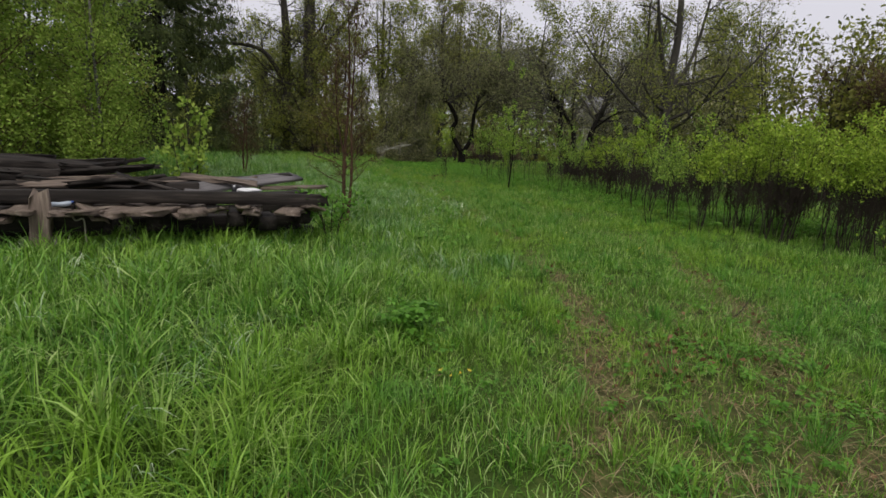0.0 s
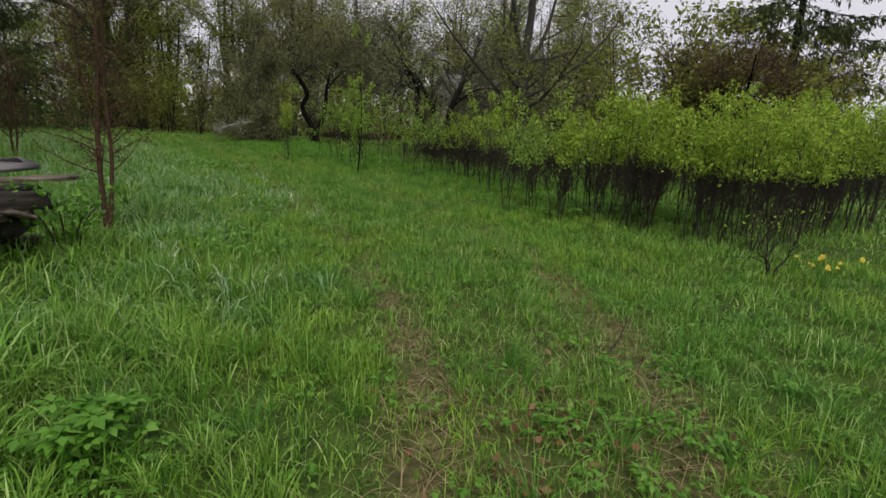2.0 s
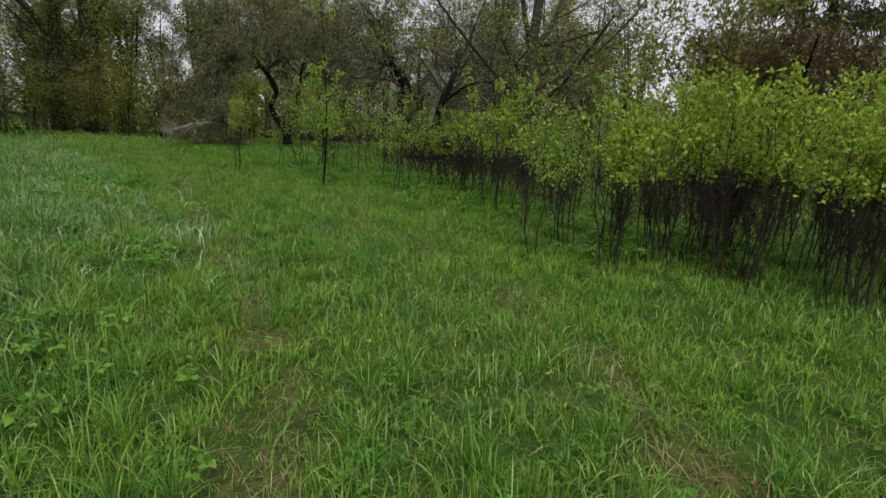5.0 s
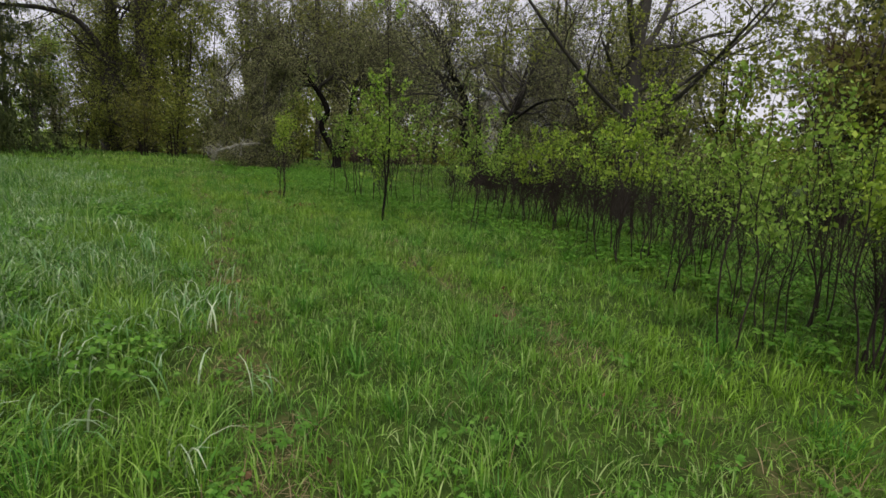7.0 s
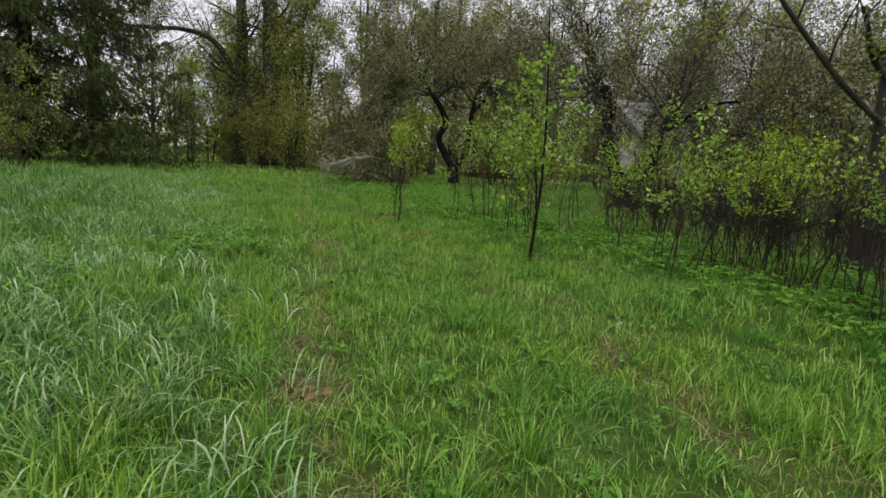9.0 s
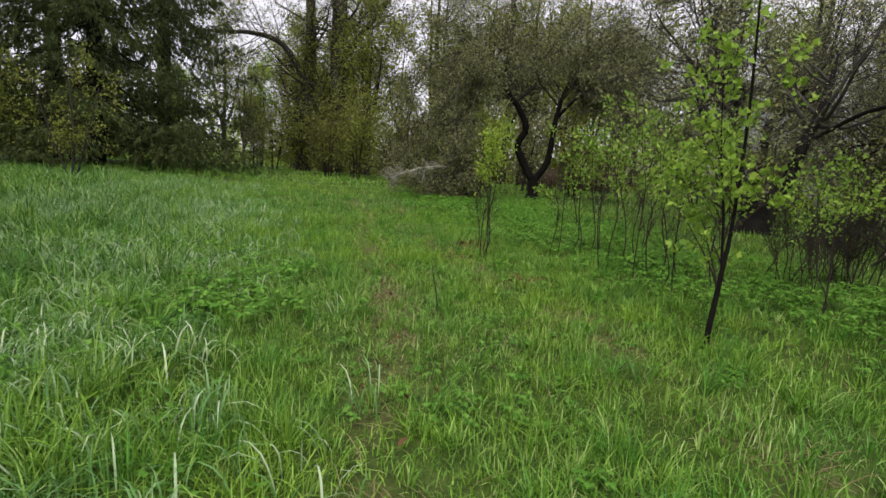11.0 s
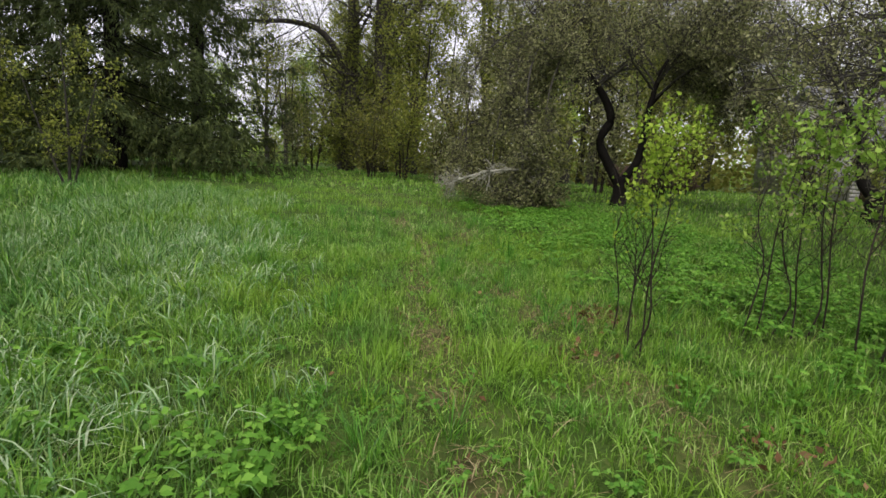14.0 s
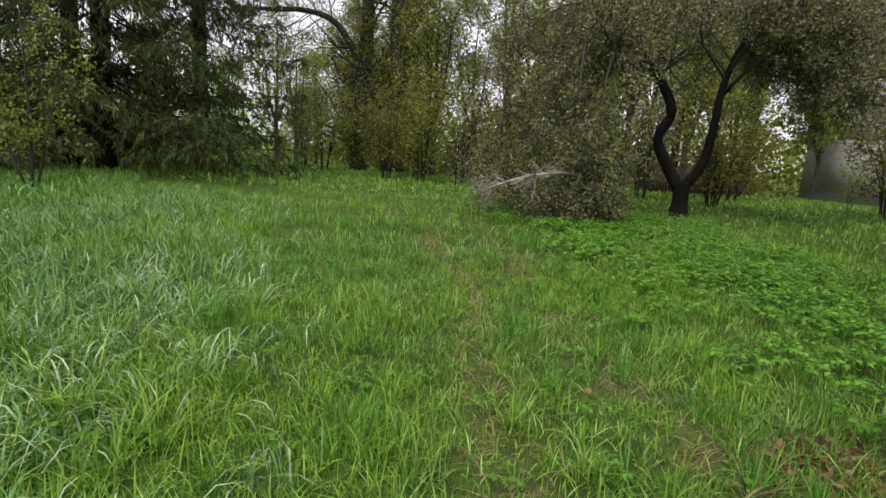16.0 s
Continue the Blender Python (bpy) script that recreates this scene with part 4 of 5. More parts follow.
thick_kinds = [shrub_meshes(dict(seed=100 + k, stems=8, height=2.3, spread=0.36, leafy_from=1.24, leaf_count=2000, leaf_size=0.05, thick=0.0095, tangle=34)) for k in range(6)]
thin_kinds = [shrub_meshes(dict(seed=120 + k, stems=4, height=2.15, spread=0.2, leafy_from=1.1, leaf_count=620, leaf_size=0.048, thick=0.0078, tangle=14), M_LEAF_THIN) for k in range(4)]
rngs = np.random.default_rng(17)


def row_front(y):
    return np.interp(y, [6.6, 7, 7.8, 9, 10.3, 12.5, 14.5, 15.5, 17, 18.5], [6.3, 6.0, 5.75, 5.35, 4.5, 5.0, 5.3, 4.8, 4.6, 4.4])


planted = []
tries = 0
while len(planted) < 96 and tries < 6000:
    tries += 1
    x, y = rngs.uniform(4.4, 12.5), rngs.uniform(6.9, 18.2)
    south = 6.9 + 0.26 * max(0, x - 6)
    if x < row_front(y) + 0.1 or y < south or (y > 13.5 and x > 7.2) or (x > 10 and y > 11):
        continue
    gap = (0.6 if x - row_front(y) < 1.3 or y - south < 1.0 else 0.9) + 0.28 * min(1.0, max(0.0, (y - 10.5) / 3))
    if any((x - a) ** 2 + (y - b) ** 2 < gap**2 for a, b in planted) or (x - 8.1) ** 2 + (y - 16.85) ** 2 < 0.5:
        continue
    planted.append((x, y))
    tall = y < 10.5
    s = rngs.uniform(0.82, 1.12) if tall else rngs.uniform(0.72, 0.98)
    kinds = thick_kinds if y < 10.2 or rngs.uniform() < 0.25 else thin_kinds
    plant_shrub(kinds[rngs.integers(len(kinds))], x, y, rngs.uniform(0, 360), s, "dense leggy shrub with dark bare stems and yellow-green leafy top", "shrubs of the thicket")

# bare dark brush standing inside the thicket
brush_kinds = [shrub_meshes(dict(seed=130 + k, stems=8, height=1.35, spread=0.45, leafy_from=1.2, leaf_count=30, thick=0.008, tangle=34, bare=(0.42, 0.95))) for k in range(2)]
for k in range(20):
    y = rngs.uniform(8.0, 19.5) if k < 15 else rngs.uniform(12.5, 20.0)
    x = row_front(y) + rngs.uniform(0.7, 2.6) + (0.8 if k > 14 else 0.0)
    if y > 6.9 + 0.26 * max(0, x - 6) and (x - 8.1) ** 2 + (y - 16.85) ** 2 > 0.5:
        plant_shrub(brush_kinds[k % 2], x, y, rngs.uniform(0, 360), rngs.uniform(0.8, 1.1), "bare dark twiggy undershrub inside the thicket", "undershrubs of the thicket")

lone_kinds = [shrub_meshes(dict(seed=150 + k, stems=2, height=2.2, spread=0.1, leafy_from=1.1, leaf_count=420, leaf_size=0.05, thick=0.0085, tangle=10, lean_most=0.25), M_LEAF_THIN) for k in range(4)]
for k, (x, y, s) in enumerate([(4.22, 10.28, 0.95), (2.57, 20.25, 0.85), (2.97, 20.36, 0.98), (3.22, 20.45, 1.05), (3.13, 19.63, 1.02), (3.38, 19.02, 1.0), (3.42, 18.15, 0.95), (3.8, 19.1, 1.05), (4.25, 18.68, 1.0), (4.2, 15.4, 0.9), (4.92, 15.85, 0.95), (3.6, 20.0, 1.05), (4.0, 20.7, 1.0), (5.0, 20.2, 1.0), (4.45, 17.2, 0.9), (8.2, 31.6, 0.8)]):
    plant_shrub(lone_kinds[k % 4], x, y, rngs.uniform(0, 360), s, "sparse young shrub with thin bare stems and a leafy top", "young shrubs by the path")

plant_shrub(shrub_meshes(dict(seed=141, stems=3, height=2.0, spread=0.05, leafy_from=1.15, leaf_count=1100, leaf_size=0.036, thick=0.008, lean_most=0.16)), 1.485, 19.72, 0, 1.0, "young shrub of three thin stems with bright leaves", "young shrubs by the path")
plant_shrub(shrub_meshes(dict(seed=143, stems=2, height=1.6, spread=0.03, leafy_from=0.7, leaf_count=110, leaf_size=0.036, thick=0.006, lean_most=0.14)), 1.45, 20.1, 0, 1.0, "slim young shrub with two nearly bare stems", "young shrubs by the path")
plant_shrub(shrub_meshes(dict(seed=142, stems=3, height=0.75, spread=0.05, leafy_from=0.66, leaf_count=8, leaf_size=0.035)), 5.5, 6.05, 0, 1.0, "low bare twiggy shoot with a few leaves", "young shrubs by the path")

tree("sapling", "tall forked sapling with black trunk and fresh leaves", on_land(2.92, 16.37, 0, 0), 151,
     [([(0, 0, 0), (0.01, 0, 0.22), (0.035, 0.01, 0.45), (0.045, 0, 0.68), (0.08, 0.02, 1.0), (0.07, 0, 1.8), (0.02, 0, 2.7), (-0.04, 0, 3.7)], [0.026, 0.023, 0.021, 0.019, 0.015, 0.012, 0.008, 0.003]),
      ([(0.045, 0, 0.66), (0.03, 0.02, 0.85), (0.01, 0.05, 1.15), (-0.05, 0.1, 1.6), (-0.12, 0.12, 2.3)], [0.014, 0.012, 0.010, 0.007, 0.003])],
     [dict(count=17, length=0.62, angle=50, up=0.06, wander=0.1, n=5, frm=0.3, taper=0.5, rs=0.4, rmin=0.0035), dict(count=4, length=0.22, angle=45, up=0.03, wander=0.15, n=3, frm=0.25, rs=0.6, rmin=0.0025)],
     dict(count=11, size=0.052, spread=0.026, aim=(0, 0, 0.35), slim=0.36), M_BARK_DARK, M_STEM, M_LEAF_SAPLING, category="sapling")


# ---------------------------------------------------------------- old timber stacked by the path
def timber(L, w, h, seed, rough=0.012, split=0.05, taper=0.0):
    """A worn beam or board along x, with chamfered edges, uneven faces and broken ends."""
    rng = np.random.default_rng(seed)
    n = max(6, int(L / 0.22))
    c = min(w, h) * 0.07
    prof = np.array([(-w / 2 + c, -h / 2), (w / 2 - c, -h / 2), (w / 2, -h / 2 + c), (w / 2, h / 2 - c), (w / 2 - c, h / 2), (0, h / 2 * 0.98), (-w / 2 + c, h / 2), (-w / 2, h / 2 - c), (-w / 2, -h / 2 + c)])
    m = len(prof)
    s = np.linspace(-L / 2, L / 2, n)
    sag = 0.008 * L * np.sin(np.linspace(0, 3.1, n) + rng.uniform(0, 3))
    V = np.empty((n, m, 3))
    V[..., 0] = s[:, None]
    shrink = (1 - taper * np.linspace(0, 1, n))[:, None]
    V[..., 1] = prof[None, :, 0] * shrink + rng.normal(0, rough, (n, m)) + (0.01 * rng.normal(size=n).cumsum() * 0.5)[:, None]
    V[..., 2] = prof[None, :, 1] * shrink + rng.normal(0, rough * 0.5, (n, m)) - sag[:, None]
    V[0, :, 0] -= rng.uniform(0, split, m)
    V[-1, :, 0] += rng.uniform(0, split, m)
    i = np.arange(n * m).reshape(n, m)
    q = np.stack([i[:-1], np.roll(i[:-1], -1, 1), np.roll(i[1:], -1, 1), i[1:]], -1).reshape(-1, 4)
    V = V.reshape(-1, 3)
    caps = []
    for row, flip in ((i[0], True), (i[-1], False)):
        V = np.vstack([V, V[row].mean(0)])
        k = len(V) - 1
        r2 = np.roll(row, -1)
        caps.append(np.stack([np.full(m, k), r2, row] if flip else [np.full(m, k), row, r2], -1))
    return V, [q, np.concatenate(caps)]


PILE_TURN = 13.0
pile_x = Vector((math.cos(radians(PILE_TURN)), math.sin(radians(PILE_TURN)), 0))
pile_y = Vector((-math.sin(radians(PILE_TURN)), math.cos(radians(PILE_TURN)), 0))
PILE0 = Vector((-2.08, 7.68, 0.0))


def lay(name, label, u, v, z, L, w, h, mat, seed, turn=0.0, tilt=0.0, roll=0.0, group="stacked old timber", category="timber", **kw):
    """A timber whose middle lies u along and v across the stack."""
    p = PILE0 + pile_x * u + pile_y * v
    ob = new(name, raw(name, *timber(L, w, h, seed, **kw), mat))
    ob.matrix_basis = pose(p.x, p.y, z, roll, tilt, PILE_TURN + turn)
    return tagged(ob, label, category, group)


# bearers on the ground and the heavy beams
for k, (u, v, z, L, w, h, turn) in enumerate([(-4.3, -0.02, 0.30, 3.4, 0.20, 0.20, -1), (-1.3, 0.35, 0.22, 2.0, 0.22, 0.2, 2), (-3.2, 0.75, 0.24, 4.2, 0.22, 0.22, 0), (-3.6, 1.4, 0.26, 4.4, 0.24, 0.24, 2), (-4.3, 2.1, 0.3, 4.2, 0.22, 0.24, -2), (-2.6, 0.5, 0.06, 5.0, 0.2, 0.14, 1), (-4.6, 0.25, 0.07, 3.6, 0.24, 0.16, -2), (-1.6, 1.3, 0.25, 2.6, 0.2, 0.2, 4)]):
    lay("beam", "heavy blackened timber beam low in the stack", u, v, z, L, w, h, M_BEAM, 200 + k, turn, rough=0.008)
lay("beam", "long black squared beam along the front of the stack", -2.35, 0.0, 0.575, 4.75, 0.17, 0.15, M_BEAM, 220, -0.6, 0.6, rough=0.004)
lay("beam", "second black beam behind the front one", -3.9, 1.0, 0.56, 4.6, 0.2, 0.18, M_BEAM, 221, 1, -0.5, rough=0.006)
lay("beam", "long cracked brown beam on top of the stack", -4.9, 1.55, 0.73, 3.8, 0.22, 0.2, M_BEAM, 222, -3, 1.0, rough=0.014)
lay("beam", "split dark beam end lying on the stack", -3.55, 2.0, 0.86, 1.9, 0.16, 0.09, M_BEAM, 223, -9, -3.5, rough=0.012)
lay("beam", "thin black batten lying across the stack", -4.6, 2.3, 0.94, 2.0, 0.1, 0.06, M_BEAM, 224, 3, 1.0)
lay("beam", "dark beam resting on the rear of the stack", -2.9, 1.5, 0.62, 2.6, 0.16, 0.12, M_BEAM, 225, 6, -2.0)
lay("plank", "wide silver-grey board lying slantwise over the stack", -0.95, 1.45, 0.675, 1.9, 0.34, 0.045, M_GREYWOOD, 226, 32, -3.5, 14, category="plank", rough=0.004)
lay("plank", "short weathered board under the grey one", -0.2, 1.55, 0.60, 1.0, 0.2, 0.05, M_PLANK, 227, 8, 0, category="plank")
lay("plank", "broken board on the rear of the stack", -1.1, 2.0, 0.62, 1.5, 0.18, 0.05, M_PLANK, 228, 12, -3, category="plank")
# broken boards between the front beams, their ends sticking out
for k, (u, L, w, turn, z, v) in enumerate([(-3.28, 0.55, 0.30, 80, 0.47, 0.02), (-2.98, 0.6, 0.22, 103, 0.455, 0.03), (-2.62, 0.6, 0.36, 70, 0.47, 0.0), (-2.30, 0.65, 0.28, 60, 0.465, 0.02), (-1.98, 0.7, 0.34, 66, 0.47, 0.0), (-1.62, 0.6, 0.30, 98, 0.45, 0.04), (-0.92, 0.5, 0.18, 84, 0.46, 0.06), (-0.42, 0.62, 0.30, 75, 0.455, 0.05), (-3.72, 0.6, 0.3, 94, 0.47, 0.02), (-4.1, 0.5, 0.26, 85, 0.46, 0.05)]):
    lay("broken_board", "rotten grey-brown board end sticking out of the stack", u, v - 0.17, z, L, w, 0.05, M_PLANK, 240 + k, turn, 0, 4 - k % 3 * 4, category="plank", rough=0.016, split=0.12)
for k, (u, v, z, L, turn) in enumerate([(-1.1, 0.12, 0.33, 0.5, 88), (-0.75, 0.1, 0.28, 0.5, 95), (-2.0, 0.15, 0.3, 0.6, 85), (-0.25, 0.15, 0.35, 0.45, 80), (-2.6, 0.2, 0.25, 0.6, 92)]):
    lay("timber_offcut", "short dark timber offcut propping the boards", u, v, z, L, 0.2, 0.17, M_BEAM, 260 + k, turn)
lay("log", "round dark log end in the stack", -3.5, -0.08, 0.44, 0.5, 0.16, 0.15, M_BEAM, 270, 84, category="log")
# upright stake before the stack
stake = new("stake", raw("stake", *timber(0.74, 0.22, 0.1, 271, rough=0.012, split=0.14, taper=0.25), M_PLANK))
stake.matrix_basis = pose(-5.08, 6.70, 0.22, 0, -86, 98)
tagged(stake, "short rough weathered stake driven in before the timber", "stake")


def blob(seed, r, squash, rough, n=10):
    rng = np.random.default_rng(seed)
    th = np.linspace(0.05, math.pi - 0.05, n)
    ph = np.arange(2 * n) * math.pi / n
    T, F = np.meshgrid(th, ph, indexing="ij")
    rr = 1 + rough * rng.normal(size=T.shape)
    V = np.stack([np.sin(T) * np.cos(F) * rr * squash[0], np.sin(T) * np.sin(F) * rr * squash[1], np.cos(T) * rr * squash[2]], -1) * r
    i = np.arange(T.size).reshape(T.shape)
    q = np.stack([i[:-1], i[1:], np.roll(i[1:], -1, 1), np.roll(i[:-1], -1, 1)], -1).reshape(-1, 4)
    return V.reshape(-1, 3), [q, i[:1], i[-1:, ::-1]]


def small(name, data, mat, m, label, category):
    ob = new(name, raw(name, *data, mat, True))
    ob.matrix_basis = m
    return tagged(ob, label, category)


def pile_pose(u, v, z, turn=0.0):
    p = PILE0 + pile_x * u + pile_y * v
    return pose(p.x, p.y, z, 0, 0, PILE_TURN + turn)


small("plastic_bag", blob(301, 0.16, (1, 0.5, 0.22), 0.10), M_FILM, pile_pose(-0.95, 0.22, 0.67, 10), "crumpled white plastic bag lying on the timber", "bag")
jar = thing("bottle", pile_pose(-1.12, 0.10, 0.65), "small dark bottle standing on the beam", "bottle")
jar_body = part_of("body", raw("body", *tubes(*line([(0, 0, 0), (0, 0, 0.06), (0, 0, 0.08)], [0.03, 0.03, 0.012], 9), 12, True), M_BLACK, True), jar)
part_of("cap", raw("cap", *tubes(*line([(0, 0, 0.08), (0, 0, 0.1)], [0.014, 0.014], 3), 10, True), M_FILM, True), jar_body, "white cap")
flask = thing("plastic_bottle", pile_pose(-2.98, -0.12, 0.525, 12) @ Matrix.Scale(0.75, 4), "squashed pale blue plastic bottle on the boards", "bottle")
flask_body = part_of("body", raw("body", *tubes(*line([(-0.17, 0, 0.0), (-0.15, 0, 0.0), (0.0, 0.01, 0.0), (0.1, 0, 0.01), (0.15, 0, 0.03)], [0.012, 0.042, 0.034, 0.04, 0.016], 20), 12, True), M_BLUEFILM, True), flask)
part_of("cap", raw("cap", *tubes(*line([(0.15, 0, 0.03), (0.18, 0, 0.04)], [0.018, 0.018], 3), 10, True), M_CAP, True), flask_body, "blue screw cap")
cable = new("cable", raw("cable", *tubes(*line([(0, 0, 0.36), (0.05, -0.05, 0.30), (0.13, -0.06, 0.31), (0.14, -0.07, 0.12), (0.16, -0.06, -0.03)], [0.009] * 5, 26), 6), M_WIRE, True))
cable.matrix_basis = pile_pose(-2.86, -0.20, 0.06)
tagged(cable, "pale bent cable hanging from the stack to the grass", "cable")
for k, (u, v, r) in enumerate([(-3.05, -0.22, 0.15), (-3.3, -0.15, 0.13), (-3.75, -0.1, 0.14), (-2.25, -0.1, 0.08)]):
    p = PILE0 + pile_x * u + pile_y * v
    small("stone", blob(310 + k, r, (1, 0.9, 0.8), 0.05), M_STONE, pose(p.x, p.y, ground_z(p.x, p.y) + 0.06, 0, 0, 40 * k), "rough grey stone half sunk in the grass before the timber", "stone")
# a tuft of young leafy shoots at the end of the stack
tree("bramble", "low leafy bramble growing at the end of the timber", on_land(-1.98, 7.9, 0, 0.0) @ Matrix.Scale(1.45, 4), 64,
     [([(0.05 * math.cos(a), 0.05 * math.sin(a), 0), (0.12 * math.cos(a), 0.12 * math.sin(a), 0.25), (0.28 * math.cos(a), 0.28 * math.sin(a), 0.42)], [0.006, 0.005, 0.002]) for a in (0.3, 1.4, 2.6, 3.7, 4.8, 5.7)],
     [dict(count=7, length=0.2, angle=50, up=0.03, wander=0.15, n=4, frm=0.2, rs=0.6, rmin=0.002)],
     dict(count=7, size=0.045, spread=0.02, slim=0.34), M_STEM, M_STEM, M_HERB_DARK, category="bramble")
# splintered pieces thrown on top
for k, (u, v, z, L, w, h, turn, tilt) in enumerate([(-3.2, 1.3, 0.70, 1.2, 0.12, 0.05, -14, -4), (-4.0, 1.7, 0.89, 1.4, 0.14, 0.06, 9, 3), (-4.8, 1.2, 0.68, 1.3, 0.16, 0.05, -6, 2), (-2.4, 1.0, 0.67, 1.1, 0.1, 0.04, 16, -2), (-3.0, 2.3, 0.78, 1.3, 0.1, 0.05, -20, -5), (-1.7, 1.6, 0.66, 1.2, 0.09, 0.05, 24, -1), (-5.2, 2.0, 0.9, 1.6, 0.2, 0.08, 2, -2), (-0.6, 0.9, 0.55, 1.0, 0.14, 0.05, 35, 0)]):
    lay("splintered_board", "splintered dark board thrown on top of the stack", u, v, z, L, w, h, M_PLANK if k % 3 == 0 else M_BEAM, 280 + k, turn, tilt, 5, category="plank", rough=0.014, split=0.2)

# heavier broken beam ends and loose splinters over the rear of the stack
for k, (u, v, z, L, w, h, turn, tilt) in enumerate([(-4.3, 1.75, 0.84, 2.5, 0.26, 0.2, -4, 1.5), (-5.6, 1.35, 0.83, 2.2, 0.24, 0.18, 5, -1), (-3.3, 1.9, 0.80, 1.0, 0.2, 0.14, -16, -5)]):
    lay("beam", "thick split beam with a splintered end on the stack", u, v, z, L, w, h, M_BEAM, 330 + k, turn, tilt, 8, rough=0.022, split=0.35)
rngt = np.random.default_rng(340)
for k in range(16):
    u, v = rngt.uniform(-5.2, -0.5), rngt.uniform(0.35, 1.9)
    lay("splintered_board", "splintered dark board thrown on top of the stack", u, v, 0.68 + 0.13 * (v > 1.0 and u < -2.6) + rngt.uniform(0, 0.05), rngt.uniform(0.5, 1.3), rngt.uniform(0.06, 0.16), rngt.uniform(0.025, 0.05), M_PLANK if k % 4 == 0 else M_BEAM, 350 + k, rngt.normal(0, 24), rngt.normal(0, 5), rngt.normal(0, 12), category="plank", rough=0.014, split=0.2)
for k in range(9):
    u = rngt.uniform(-3.9, -0.15)
    lay("broken_board", "rotten grey-brown board end sticking out of the stack", u, -0.16 + rngt.uniform(-0.06, 0.05), 0.42 + rngt.uniform(-0.03, 0.07), rngt.uniform(0.35, 0.6), rngt.uniform(0.1, 0.2), 0.035, M_PLANK, 370 + k, 90 + rngt.normal(0, 26), rngt.normal(0, 9), rngt.normal(0, 10), category="plank", rough=0.016, split=0.14)

# ---------------------------------------------------------------- the grey shed behind the orchard
SHED = pose(22.0, 48.2, 0.15, 0, 0, 20)
shed = thing("shed", SHED, "old grey shed with pale board walls and sheet roof", "shed")


def box(x0, x1, y0, y1, z0, z1):
    V = np.array([(x, y, z) for z in (z0, z1) for y in (y0, y1) for x in (x0, x1)], float)
    return V, [np.array([(0, 2, 3, 1), (4, 5, 7, 6), (0, 1, 5, 4), (1, 3, 7, 5), (3, 2, 6, 7), (2, 0, 4, 6)])]


part_of("wall", raw("wall", *merge([box(-4.5, 4.5, -2.9, -2.78, 0, 3.1), box(-4.5, 4.5, 2.78, 2.9, 0, 3.1), box(-4.62, -4.5, -2.9, 2.9, 0, 3.1), box(4.5, 4.62, -2.9, 2.9, 0, 3.1)]), M_WALLBOARD), shed)
for k in range(15):
    part_of("board", raw("board", *box(-4.55, 4.55, -2.945, -2.905, 0.05 + k * 0.2, 0.235 + k * 0.2), M_WALLBOARD), shed)
roof_v = np.array([(-5.0, -3.5, 3.0), (5.0, -3.5, 3.0), (5.0, 0, 5.9), (-5.0, 0, 5.9), (-5.0, 3.5, 3.0), (5.0, 3.5, 3.0)], float)
rv = np.vstack([roof_v, roof_v - np.array([0, 0, 0.12])])
part_of("roof", raw("roof", rv, [np.array([(0, 1, 2, 3), (3, 2, 5, 4), (7, 6, 9, 8), (8, 9, 10, 11), (0, 6, 7, 1), (4, 5, 11, 10), (0, 3, 9, 6), (3, 4, 10, 9), (1, 7, 8, 2), (2, 8, 11, 5)])], M_ROOF), shed)
for sx in (-4.56, 4.56):
    part_of("gable", raw("gable", np.array([(sx - 0.05, -2.9, 3.1), (sx - 0.05, 2.9, 3.1), (sx - 0.05, 0, 5.6), (sx + 0.05, -2.9, 3.1), (sx + 0.05, 2.9, 3.1), (sx + 0.05, 0, 5.6)]), [np.array([(0, 1, 2), (3, 5, 4)]), np.array([(0, 3, 4, 1), (1, 4, 5, 2), (2, 5, 3, 0)])], M_WALLBOARD), shed)
shed_door = part_of("door", raw("door", *box(-3.9, -2.7, -2.99, -2.95, 0.05, 2.1), M_REDBOARD), shed, "dark wooden door")
part_of("handle", raw("handle", *box(-2.9, -2.85, -3.03, -2.99, 1.0, 1.15), M_BLACK), shed_door, "black iron handle")

fence = thing("board_fence", pose(9.4, 44.6, 0.15, 0, 0, 8), "low weathered red-brown board fence behind the trees", "fence")
bd = raw("board", *box(-0.07, 0.07, -0.015, 0.015, 0, 1.25), M_REDBOARD)
for k in range(30):
    b = part_of("board", bd, fence)
    b.location = (-2.4 + k * 0.16, 0, 0.02 * math.sin(k * 2.1))
part_of("rail", raw("rail", *box(-2.5, 2.5, 0.016, 0.07, 0.3, 0.4), M_REDBOARD), fence)
part_of("rail", raw("rail", *box(-2.5, 2.5, 0.016, 0.07, 0.9, 1.0), M_REDBOARD), fence)

# thin sticks in the turf
for k, (x, y, pts) in enumerate([(0.78, 16.95, [(0, 0, -0.02), (-0.02, 0, 0.16), (-0.05, 0.01, 0.32), (-0.09, 0.02, 0.5)]), (2.03, 4.75, [(0, 0, 0.02), (0.12, 0.06, 0.07), (0.25, 0.16, 0.12), (0.36, 0.2, 0.22)])]):
    sp, sr = line(pts, [0.006, 0.005, 0.004, 0.002], 10)
    sc, scr = sprout(np.random.default_rng(400 + k), sp, sr, 4, 0.08, 45, n=3, frm=0.3, rmin=0.002)
    stick = new("stick", raw("stick", *merge([tubes(sp, sr, 5), tubes(sc, scr, 3)]), M_STEM, True))
    stick.matrix_basis = on_land(x, y, 0, 0.0)
    tagged(stick, "thin dark stick standing in the grass" if k == 0 else "thin dark stick lying in the grass", "stick")

